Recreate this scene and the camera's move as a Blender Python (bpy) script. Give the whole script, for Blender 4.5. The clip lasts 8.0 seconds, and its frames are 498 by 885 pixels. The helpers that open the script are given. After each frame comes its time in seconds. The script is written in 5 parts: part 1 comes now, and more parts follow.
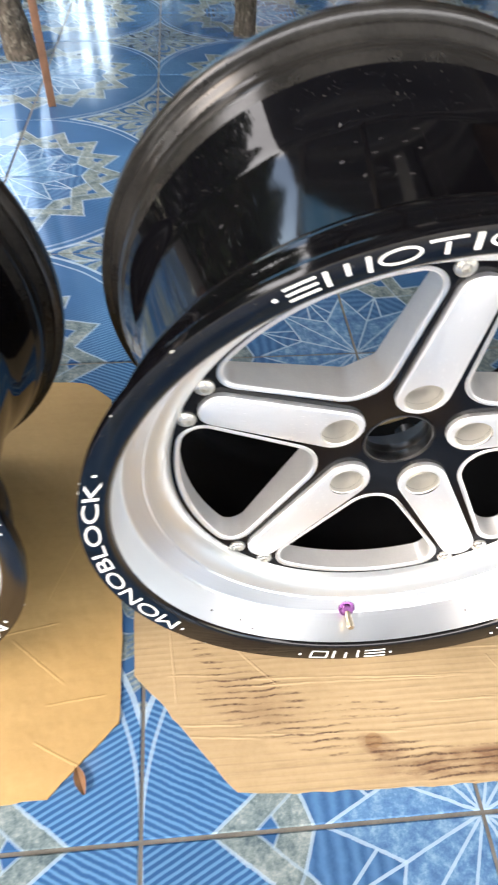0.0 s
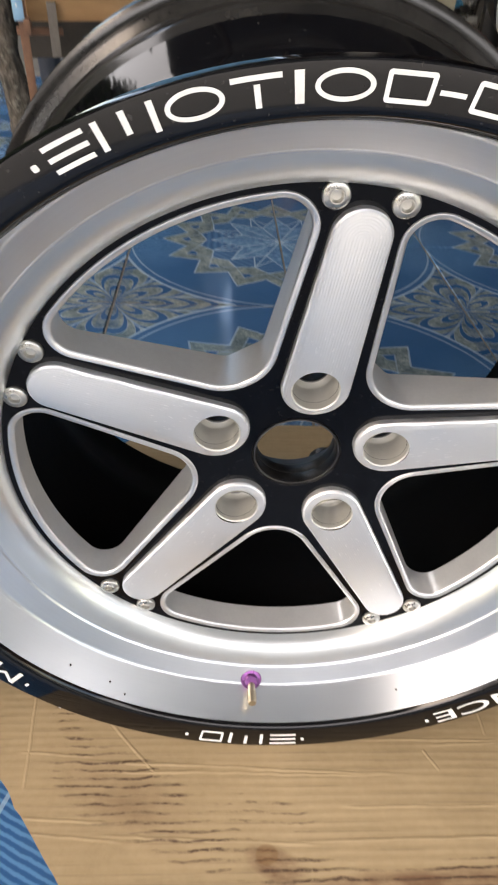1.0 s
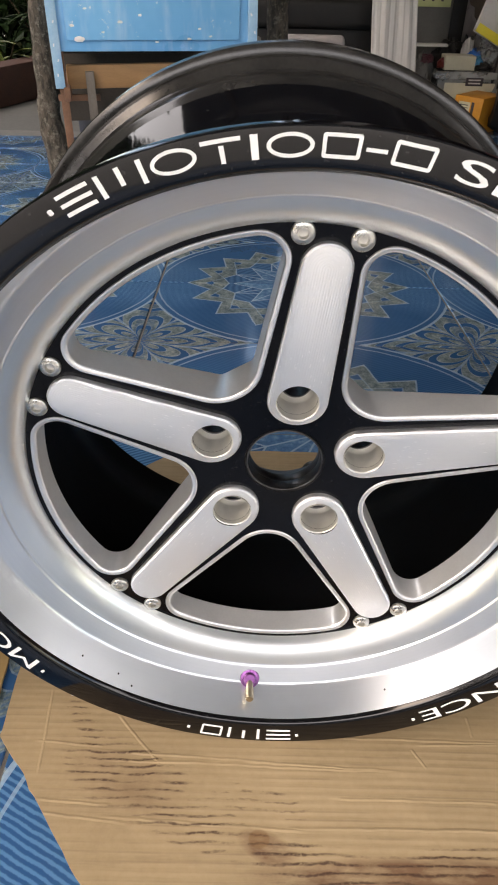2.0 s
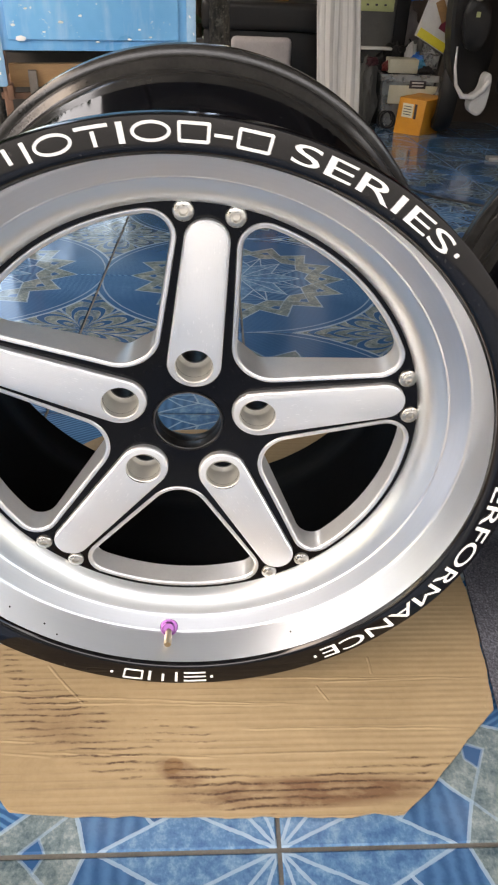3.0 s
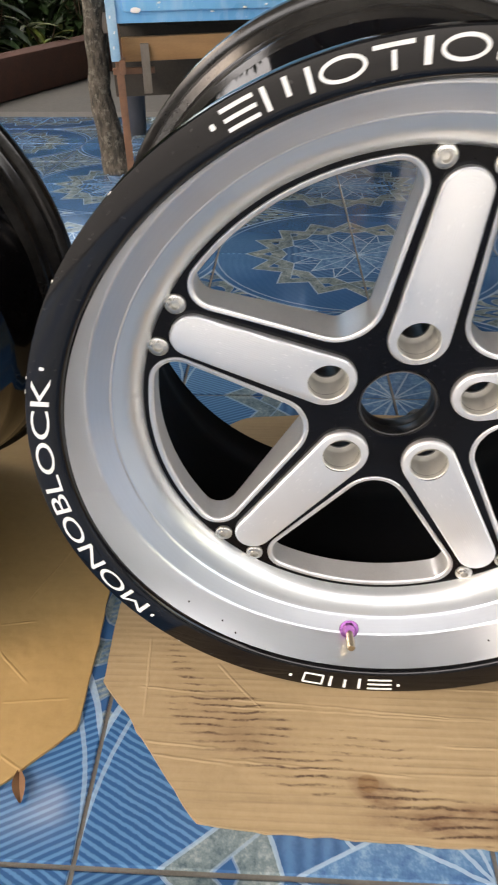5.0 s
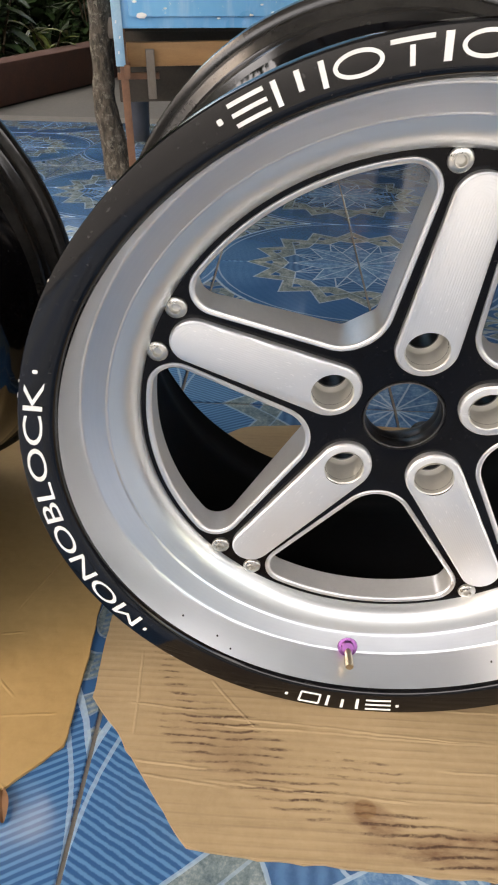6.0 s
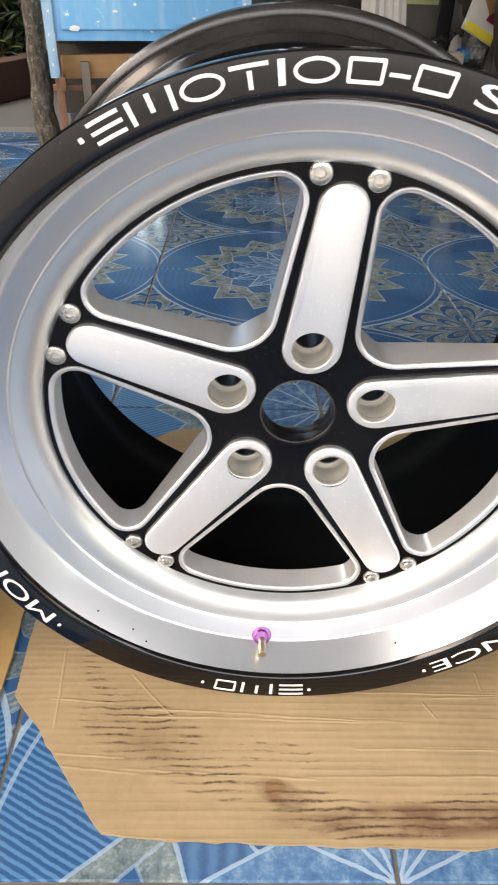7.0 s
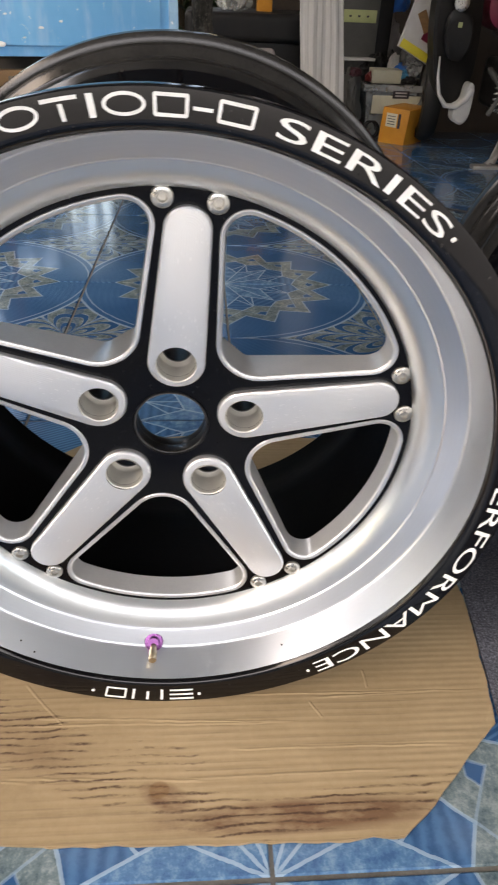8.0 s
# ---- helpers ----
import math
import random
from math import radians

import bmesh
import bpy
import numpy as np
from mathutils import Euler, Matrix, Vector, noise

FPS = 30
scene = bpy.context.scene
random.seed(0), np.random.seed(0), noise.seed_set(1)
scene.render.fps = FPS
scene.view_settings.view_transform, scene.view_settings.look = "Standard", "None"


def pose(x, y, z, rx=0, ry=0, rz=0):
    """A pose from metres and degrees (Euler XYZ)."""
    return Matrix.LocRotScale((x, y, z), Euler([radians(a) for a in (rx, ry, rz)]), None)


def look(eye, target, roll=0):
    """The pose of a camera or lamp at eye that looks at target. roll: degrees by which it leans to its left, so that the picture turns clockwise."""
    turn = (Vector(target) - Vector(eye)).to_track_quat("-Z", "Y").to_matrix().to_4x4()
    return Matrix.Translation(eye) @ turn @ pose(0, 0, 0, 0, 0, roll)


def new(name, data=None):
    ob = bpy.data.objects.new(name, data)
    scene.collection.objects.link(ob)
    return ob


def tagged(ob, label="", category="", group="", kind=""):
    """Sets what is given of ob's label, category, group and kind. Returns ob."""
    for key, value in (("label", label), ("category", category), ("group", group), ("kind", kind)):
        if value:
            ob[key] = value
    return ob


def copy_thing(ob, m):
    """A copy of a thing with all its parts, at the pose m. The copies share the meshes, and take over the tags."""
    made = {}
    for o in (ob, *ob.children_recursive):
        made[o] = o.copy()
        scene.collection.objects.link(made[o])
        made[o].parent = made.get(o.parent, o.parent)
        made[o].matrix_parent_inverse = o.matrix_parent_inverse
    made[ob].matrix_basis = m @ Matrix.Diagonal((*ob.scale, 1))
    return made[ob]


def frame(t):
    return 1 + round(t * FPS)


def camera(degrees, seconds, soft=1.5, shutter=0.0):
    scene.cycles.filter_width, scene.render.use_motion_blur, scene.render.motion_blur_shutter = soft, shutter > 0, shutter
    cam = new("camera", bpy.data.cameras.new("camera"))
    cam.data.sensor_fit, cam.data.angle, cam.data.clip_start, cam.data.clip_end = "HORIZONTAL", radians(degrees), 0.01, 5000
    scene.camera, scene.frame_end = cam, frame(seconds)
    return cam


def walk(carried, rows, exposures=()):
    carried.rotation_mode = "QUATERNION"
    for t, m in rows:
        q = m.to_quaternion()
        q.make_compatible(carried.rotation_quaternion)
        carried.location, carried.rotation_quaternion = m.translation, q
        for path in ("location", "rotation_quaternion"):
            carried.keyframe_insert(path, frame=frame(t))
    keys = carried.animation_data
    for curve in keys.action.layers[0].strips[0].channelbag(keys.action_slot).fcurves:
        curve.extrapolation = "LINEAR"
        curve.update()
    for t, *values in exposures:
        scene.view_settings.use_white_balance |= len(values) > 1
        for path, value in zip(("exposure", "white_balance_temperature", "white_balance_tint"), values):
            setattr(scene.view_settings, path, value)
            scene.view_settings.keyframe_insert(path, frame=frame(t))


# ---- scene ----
from mathutils.geometry import delaunay_2d_cdt, tessellate_polygon

cam = camera(41.13, 8.0, 2.0, 0.3)
PATH = [
    (0.0, pose(-0.1578, -0.2528, 0.6533, 40.114, -1.335, -4.715)),
    (0.2, pose(-0.1218, -0.2275, 0.6320, 39.020, -1.253, -6.233)),
    (0.3, pose(-0.0993, -0.2223, 0.6209, 39.449, -0.795, -6.203)),
    (0.5, pose(-0.0711, -0.2187, 0.5967, 40.630, -1.139, -4.619)),
    (0.7, pose(-0.0536, -0.2247, 0.5770, 42.359, -1.671, -3.193)),
    (0.8, pose(-0.0513, -0.2289, 0.5639, 44.320, -2.702, -2.287)),
    (1.0, pose(-0.0541, -0.2438, 0.5385, 49.184, -2.671, -1.657)),
    (1.2, pose(-0.0482, -0.2661, 0.5317, 52.424, -1.091, 0.445)),
    (2.3, pose(-0.0159, -0.3158, 0.5628, 53.093, -1.133, 0.749)),
    (2.5, pose(-0.0049, -0.3322, 0.5645, 53.224, -1.891, -0.680)),
    (3.0, pose(0.0212, -0.3651, 0.5630, 53.131, -2.075, -2.220)),
    (3.5, pose(0.0350, -0.3799, 0.5510, 52.239, -1.287, -4.206)),
    (4.0, pose(0.0011, -0.3763, 0.5412, 52.309, -0.487, -2.015)),
    (4.5, pose(-0.0484, -0.3555, 0.5391, 52.442, 0.021, 1.265)),
    (5.0, pose(-0.0868, -0.3212, 0.5275, 51.819, 0.542, 2.760)),
    (5.2, pose(-0.0993, -0.3105, 0.5211, 51.634, -0.076, 3.547)),
    (6.3, pose(-0.0790, -0.3082, 0.5185, 52.888, -0.864, 3.001)),
    (6.5, pose(-0.0687, -0.3149, 0.5210, 52.979, -0.898, 2.166)),
    (7.0, pose(-0.0442, -0.3311, 0.5283, 53.237, -1.225, -0.242)),
    (7.5, pose(-0.0159, -0.3377, 0.5373, 53.605, -1.663, -1.147)),
    (8.0, pose(0.0242, -0.3472, 0.5410, 54.169, -2.127, -3.413)),
]
walk(cam, PATH, [(0.0, 3.38, 8230, 13.2), (0.5, 2.96, 8390, 12.6), (1.0, 2.50, 8360, 14.7), (2.5, 2.41, 8490, 15.7), (3.0, 2.67, 8490, 15.2), (3.5, 2.51, 8440, 14.2), (4.0, 2.38, 8720, 14.7),
                 (4.5, 2.87, 8640, 14.2), (5.0, 2.56, 8670, 15.2), (6.5, 2.47, 8670, 15.2), (7.0, 2.81, 8590, 14.7), (7.5, 2.55, 8740, 15.7), (8.0, 2.36, 8330, 15.7)])

# ---- light: open porch under an overcast sky ----
world = bpy.data.worlds.new("sky")
scene.world = world
world.use_nodes = True
sky = world.node_tree.nodes.new("ShaderNodeTexSky")
sky.sky_type = "NISHITA"
sky.sun_disc = False
sky.sun_elevation = radians(44)
sky.sun_rotation = radians(234)
background = world.node_tree.nodes["Background"]
background.inputs["Strength"].default_value = 0.15
world.node_tree.links.new(sky.outputs["Color"], background.inputs["Color"])
sun = new("sun", bpy.data.lights.new("sun", "SUN"))
sun.data.energy = 1.9
sun.data.angle = radians(160)
sun.data.color = (1.0, 0.98, 0.95)
sun.matrix_world = look((-1.5, -1.6, 2.7), (0, 0, 0))

# ---- shared helpers ----
FALL, KNEE = 0.0635, 0.45


def floor_z(y):
    """The porch floor is level at the front and falls gently towards the back."""
    return -FALL * max(0.0, y - KNEE)


def mesh_of(name, bm, material=None, smooth=False):
    me = bpy.data.meshes.new(name)
    bm.normal_update()
    bm.to_mesh(me)
    bm.free()
    if material:
        for m in material if isinstance(material, (list, tuple)) else [material]:
            me.materials.append(m)
    if smooth:
        me.polygons.foreach_set("use_smooth", [True] * len(me.polygons))
        me.set_sharp_from_angle(angle=radians(38))
    return me


def part(name, bm, material, parent, label="", smooth=True, m=None):
    me = bm if isinstance(bm, bpy.types.Mesh) else mesh_of(name, bm, material, smooth)
    ob = new(name, me)
    ob.parent = parent
    if m is not None:
        ob.matrix_basis = m
    return tagged(ob, label)


def thing(name, m, label, category, group="", kind=""):
    ob = new(name)
    ob.empty_display_size = 0.05
    ob.matrix_basis = m
    return tagged(ob, label, category, group, kind)


def solo(name, bm, material, label, category, group="", kind="", smooth=True, m=None):
    ob = new(name, mesh_of(name, bm, material, smooth))
    if m is not None:
        ob.matrix_basis = m
    return tagged(ob, label, category, group, kind)


def lathe(profile, n=144, closed=False, bm=None, mat=0):
    """Turns a profile of (radius, y) round the y axis; the profile runs with its outer side on its left."""
    bm = bm or bmesh.new()
    rings = []
    for r, y in profile:
        rings.append([bm.verts.new((r * math.cos(2 * math.pi * k / n), y, r * math.sin(2 * math.pi * k / n))) for k in range(n)])
    pairs = list(zip(rings, rings[1:])) + ([(rings[-1], rings[0])] if closed else [])
    for a, b in pairs:
        for k in range(n):
            f = bm.faces.new((a[k], a[(k + 1) % n], b[(k + 1) % n], b[k]))
            f.material_index = mat
    return bm


def loops(bm, rings, close=True, mat=0, flip=False):
    """Skins a list of rings of points."""
    made = [[bm.verts.new(q) for q in ring] for ring in rings]
    n = len(made[0])
    for a, b in zip(made, made[1:]):
        for k in range(n if close else n - 1):
            quad = (a[k], a[(k + 1) % n], b[(k + 1) % n], b[k])
            f = bm.faces.new(quad[::-1] if flip else quad)
            f.material_index = mat
    return made


def box(size, at=(0, 0, 0), bevel=0.0, bm=None, turn=None, mat=0, seg=2):
    bm = bm or bmesh.new()
    made = bmesh.ops.create_cube(bm, size=1.0)["verts"]
    for v in made:
        v.co = Vector((v.co.x * size[0], v.co.y * size[1], v.co.z * size[2]))
    faces = {f for v in made for f in v.link_faces}
    if bevel:
        edges = {e for v in made for e in v.link_edges}
        res = bmesh.ops.bevel(bm, geom=list(edges), offset=bevel, segments=seg, affect="EDGES", profile=0.6)
        made = list({v for f in res["faces"] for v in f.verts} | {v for v in made if v.is_valid})
        faces = {f for v in made for f in v.link_faces}
    for f in faces:
        f.material_index = mat
    t = Matrix.Translation(at) @ (turn or Matrix.Identity(4))
    for v in made:
        v.co = t @ v.co
    return bm


def tube(points, radii, n=12, bm=None, caps=True, jitter=0.0, mat=0):
    """A round bar along a line of points."""
    bm = bm or bmesh.new()
    pts = [Vector(q) for q in points]
    radii = radii if isinstance(radii, (list, tuple)) else [radii] * len(pts)
    rings = []
    side = None
    for i, q in enumerate(pts):
        d = (pts[min(i + 1, len(pts) - 1)] - pts[max(i - 1, 0)]).normalized()
        if side is None:
            side = d.orthogonal().normalized()
        side = (side - d * side.dot(d)).normalized()
        up = d.cross(side)
        rings.append([q + (side * math.cos(2 * math.pi * k / n) + up * math.sin(2 * math.pi * k / n)) * radii[i] * (1 + jitter * random.uniform(-1, 1)) for k in range(n)])
    made = loops(bm, rings, mat=mat)
    if caps:
        bm.faces.new(made[0][::-1]).material_index = mat
        bm.faces.new(made[-1]).material_index = mat
    return bm


def slab(outline, z0, z1, bm=None, soft=0.0):
    """A flat sheet with the given outline and thickness."""
    bm = bm or bmesh.new()
    top = [bm.verts.new((x, y, z1)) for x, y in outline]
    low = [bm.verts.new((x, y, z0)) for x, y in outline]
    bm.faces.new(top)
    bm.faces.new(low[::-1])
    for k in range(len(top)):
        j = (k + 1) % len(top)
        bm.faces.new((low[k], low[j], top[j], top[k]))
    return bm


# ---- materials ----
class Nodes:
    """A small builder of node materials."""

    def __init__(self, name):
        self.mat = bpy.data.materials.new(name)
        self.mat.use_nodes = True
        self.tree = self.mat.node_tree
        self.bsdf = self.tree.nodes["Principled BSDF"]

    def node(self, kind, **props):
        made = self.tree.nodes.new("ShaderNode" + kind)
        for key, value in props.items():
            setattr(made, key, value)
        return made

    def put(self, socket, value):
        if isinstance(value, bpy.types.NodeSocket):
            self.tree.links.new(value, socket)
        elif value is not None:
            if isinstance(value, (tuple, list)) and len(value) == 3 and socket.type == "RGBA":
                value = (*value, 1.0)
            socket.default_value = value

    def math(self, op, a, b=None, c=None, clamp=False):
        made = self.node("Math", operation=op, use_clamp=clamp)
        for k, value in enumerate((a, b, c)):
            self.put(made.inputs[k], value)
        return made.outputs[0]

    def mix(self, amount, a, b):
        made = self.node("Mix", data_type="RGBA")
        self.put(made.inputs[0], amount)
        self.put(made.inputs[6], a)
        self.put(made.inputs[7], b)
        return made.outputs[2]

    def noise(self, scale, detail=4.0, rough=0.6, at=None, stretch=None, out=0):
        made = self.node("TexNoise")
        self.put(made.inputs["Scale"], scale)
        self.put(made.inputs["Detail"], detail)
        self.put(made.inputs["Roughness"], rough)
        at = at or self.node("TexCoord").outputs["Object"]
        if stretch:
            mapping = self.node("Mapping")
            self.put(mapping.inputs["Vector"], at)
            mapping.inputs["Scale"].default_value = stretch
            at = mapping.outputs[0]
        self.put(made.inputs["Vector"], at)
        return made.outputs[out]

    def ramp(self, value, stops):
        made = self.node("ValToRGB")
        self.put(made.inputs[0], value)
        while len(made.color_ramp.elements) < len(stops):
            made.color_ramp.elements.new(0.5)
        for element, (pos, colour) in zip(made.color_ramp.elements, stops):
            element.position = pos
            element.color = (*colour, 1.0) if isinstance(colour, tuple) else (colour, colour, colour, 1.0)
        return made.outputs[0]

    def span(self, value, a, b, c, d):
        made = self.node("MapRange")
        for k, number in enumerate((value, a, b, c, d)):
            self.put(made.inputs[k], number)
        return made.outputs[0]

    def bump(self, height, strength=0.3, distance=0.001, normal=None):
        made = self.node("Bump")
        self.put(made.inputs["Strength"], strength)
        self.put(made.inputs["Distance"], distance)
        self.put(made.inputs["Height"], height)
        if normal:
            self.put(made.inputs["Normal"], normal)
        return made.outputs[0]

    def xyz(self, at=None):
        made = self.node("SeparateXYZ")
        self.put(made.inputs[0], at or self.node("TexCoord").outputs["Object"])
        return made.outputs

    def done(self, colour=None, rough=None, metal=None, normal=None, **more):
        self.put(self.bsdf.inputs["Base Color"], colour)
        self.put(self.bsdf.inputs["Roughness"], rough)
        self.put(self.bsdf.inputs["Metallic"], metal)
        self.put(self.bsdf.inputs["Normal"], normal)
        for key, value in more.items():
            self.put(self.bsdf.inputs[key.replace("_", " ").title().replace("Ior", "IOR")], value)
        return self.mat


def worn(name, low, high, rough=(0.4, 0.7), metal=0.0, scale=6.0, grain=0.2, size=0.002, stretch=None, **more):
    """A plain surface with broad and fine variation."""
    n = Nodes(name)
    broad = n.noise(scale, 5, stretch=stretch)
    fine = n.noise(scale * 14, 4, 0.7, stretch=stretch)
    both = n.math("ADD", n.math("MULTIPLY", broad, 0.65), n.math("MULTIPLY", fine, 0.35))
    return n.done(n.ramp(both, [(0.3, low), (0.7, high)]), n.span(broad, 0.3, 0.7, *rough), metal, n.bump(both, grain, size), **more)


def turned_metal(name, low, high, dark, fine, dirt=0.05):
    """Lathe-turned aluminium with fine rings round the axle."""
    n = Nodes(name)
    dull = n.noise(9, 4)
    smudge = n.noise(48, 5, 0.7)
    x, y, z = n.xyz()
    round_axle = n.math("SQRT", n.math("ADD", n.math("MULTIPLY", x, x), n.math("MULTIPLY", z, z)))
    where = n.node("CombineXYZ")
    n.put(where.inputs[0], n.math("SUBTRACT", round_axle, y))
    ring = n.noise(420, 3, 0.7, at=where.outputs[0])
    rough = n.math("ADD", n.span(dull, 0.3, 0.7, fine, fine + 0.05), n.span(smudge, 0.5, 0.75, 0.0, dirt))
    rough = n.math("ADD", rough, n.span(ring, 0.35, 0.65, -dirt * 0.2, dirt * 0.2))
    colour = n.mix(dull, low, high)
    colour = n.mix(n.span(ring, 0.3, 0.7, 0.0, 0.06 + dirt * 4), colour, dark)
    tangent = n.node("Tangent", direction_type="RADIAL", axis="Y")
    n.put(n.bsdf.inputs["Tangent"], tangent.outputs[0])
    return n.done(colour, rough, 1.0, None, anisotropic=0.55, anisotropic_rotation=0.25)


def milled_metal():
    """Milled aluminium with cutter lines that follow the edge of a spoke face."""
    n = Nodes("milled_aluminium")
    x, y, z = n.xyz()
    past = n.math("MAXIMUM", n.math("SUBTRACT", x, 0.1576), 0.0)
    d = n.math("SQRT", n.math("ADD", n.math("MULTIPLY", past, past), n.math("MULTIPLY", z, z)))
    wobble = n.math("MULTIPLY", n.noise(40, 2), 0.0004)
    wave = n.math("SINE", n.math("MULTIPLY", n.math("ADD", d, wobble), 2 * math.pi / 0.00155))
    dull = n.noise(30, 4)
    seen = n.span(n.noise(16, 3), 0.4, 0.62, 0.07, 0.34)
    rough = n.math("ADD", n.span(dull, 0.3, 0.7, 0.4, 0.5), n.math("MULTIPLY", wave, 0.03))
    colour = n.mix(dull, (0.83, 0.84, 0.845), (0.885, 0.895, 0.9))
    # Short scratches, their bright glints painted in as white.
    glint_scratch = n.math("MULTIPLY", n.span(n.noise(950, 1, 0.5, stretch=(0.14, 1.0, 1.0)), 0.665, 0.7, 0.0, 1.0), n.span(n.noise(24, 2), 0.5, 0.56, 0.0, 0.9))
    rough = n.math("SUBTRACT", rough, n.math("MULTIPLY", glint_scratch, -0.08))
    colour = n.mix(glint_scratch, colour, (1.0, 1.0, 1.0))
    return n.done(colour, rough, 1.0, n.bump(wave, seen, 0.0002))


def gloss_black(name, rough=0.07, dust=0.12, shine=0.45):
    n = Nodes(name)
    smear = n.noise(14, 6, 0.7)
    speck = n.noise(420, 2)
    dirt = n.span(speck, 0.66, 0.8, 0.0, dust)
    colour = n.mix(dirt, (0.0025, 0.0025, 0.0035), (0.3, 0.29, 0.27))
    return n.done(colour, n.span(smear, 0.35, 0.75, rough, rough + 0.1), 0.0, n.bump(smear, 0.04, 0.0006), specular_ior_level=shine)


def card_material(name, low, high, flute, stains=False, creases=(), dented=2.2):
    """Brown corrugated board; the flutes run across, dark rubbed stains lie on the ridges."""
    n = Nodes(name)
    at = n.node("TexCoord").outputs["Object"]
    x, y, z = n.xyz(at)
    bend = n.math("MULTIPLY", n.noise(4, 2, at=at), 0.0016)
    ridge = n.math("SINE", n.math("MULTIPLY", n.math("ADD", y, bend), 2 * math.pi / flute))
    fibre = n.noise(160, 4, 0.7, at=at)
    broad = n.noise(6, 4, at=at)
    tone = n.math("ADD", n.math("MULTIPLY", broad, 0.7), n.math("MULTIPLY", fibre, 0.3))
    colour = n.ramp(tone, [(0.32, low), (0.68, high)])
    # Shading of the flutes painted in: dark streaks, then dark ridge rows.
    grain = n.noise(150, 4, 0.7, at=at, stretch=(0.06, 1.0, 1.0))
    colour = n.mix(n.span(grain, 0.5, 0.72, 0.0, 0.3 if stains else 0.12), colour, tuple(c * 0.62 for c in low))
    rows = n.math("MULTIPLY", n.span(ridge, 0.55, 1.0, 0.0, 1.0), n.span(n.noise(40, 4, 0.7, at=at, stretch=(0.2, 1.5, 1.0)), 0.44, 0.64, 0.0, 0.4))
    if stains:
        colour = n.mix(rows, colour, tuple(c * 0.6 for c in low))
    # pressed creases, each with its middle, direction and half length
    fold = 0.0
    waver = n.math("MULTIPLY", n.math("SUBTRACT", n.noise(22, 3, at=at), 0.5), 0.004)
    for cx, cy, turn, half in creases:
        c, sn = math.cos(turn), math.sin(turn)
        dx, dy = n.math("SUBTRACT", x, cx), n.math("SUBTRACT", y, cy)
        along = n.math("ABSOLUTE", n.math("ADD", n.math("MULTIPLY", dx, c), n.math("MULTIPLY", dy, sn)))
        across = n.math("ABSOLUTE", n.math("ADD", waver, n.math("SUBTRACT", n.math("MULTIPLY", dy, c), n.math("MULTIPLY", dx, sn))))
        one = n.math("MULTIPLY", n.span(across, 0.0, 0.0016, 1.0, 0.0), n.span(along, half * 0.8, half, 1.0, 0.0))
        fold = n.math("MAXIMUM", fold, one)
    fold = n.math("MULTIPLY", fold, n.span(n.noise(26, 2, at=at), 0.3, 0.55, 0.35, 1.0))
    dent = n.noise(17, 3, 0.5, at=at)
    height = n.math("ADD", n.math("MULTIPLY", ridge, n.span(broad, 0.38, 0.62, 0.02, 0.18)), n.math("ADD", n.math("MULTIPLY", dent, dented), n.math("MULTIPLY", fold, 0.9)))
    height = n.math("ADD", height, n.math("MULTIPLY", fibre, 0.15))
    # Highlights along the creases, painted as a paler board colour.
    colour = n.mix(n.math("MULTIPLY", fold, 0.4), colour, tuple(min(0.8, c * 1.3) for c in high))
    if stains:
        streak = n.noise(75, 5, 0.7, at=at, stretch=(0.5, 1.2, 1.0))
        blot = n.noise(24, 4, 0.65, at=at)
        wavy = n.math("ADD", n.math("ADD", y, bend), n.math("MULTIPLY", n.noise(34, 4, 0.65, at=at, stretch=(0.5, 1.0, 1.0)), 0.011))

        def patch(cx, cy, turn, rx, ry):
            c, sn = math.cos(turn), math.sin(turn)
            dx, dy = n.math("SUBTRACT", x, cx), n.math("SUBTRACT", y, cy)
            a = n.math("DIVIDE", n.math("ADD", n.math("MULTIPLY", dx, c), n.math("MULTIPLY", dy, sn)), rx)
            b = n.math("DIVIDE", n.math("SUBTRACT", n.math("MULTIPLY", dy, c), n.math("MULTIPLY", dx, sn)), ry)
            e = n.math("ADD", n.math("MULTIPLY", a, a), n.math("MULTIPLY", b, b))
            return n.math("SUBTRACT", 1.0, e, clamp=True)

        wide = patch(0.035, -0.098, -0.16, 0.075, 0.019)
        for weight, spots in ((1.0, (0.135, -0.097, 0.08, 0.1, 0.017)), (0.85, (-0.118, -0.034, -0.45, 0.07, 0.032)), (0.9, (-0.168, 0.022, -0.95, 0.042, 0.012)),
                              (0.9, (-0.062, -0.068, -0.3, 0.062, 0.02)), (0.5, (-0.015, -0.05, -0.2, 0.05, 0.014)), (0.4, (0.2, -0.085, 0.2, 0.05, 0.02)), (1.0, (-0.008, -0.086, -0.3, 0.022, 0.012))):
            wide = n.math("MAXIMUM", wide, n.math("MULTIPLY", patch(*spots), weight))
        thin = n.span(n.math("SINE", n.math("MULTIPLY", wavy, 2 * math.pi / flute)), 0.3, 0.95, 0.0, 1.0)
        broken = n.math("ADD", n.math("MULTIPLY", streak, 0.6), n.math("MULTIPLY", blot, 0.4))
        broken = n.span(n.math("ADD", broken, n.math("MULTIPLY", wide, 0.14)), 0.5, 0.63, 0.0, 1.0)
        mask = n.math("MULTIPLY", n.math("MULTIPLY", thin, broken), n.span(wide, 0.02, 0.22, 0.0, 1.0))
        mask = n.math("MULTIPLY", mask, n.span(n.noise(240, 4, 0.7, at=at), 0.34, 0.5, 0.35, 1.0))
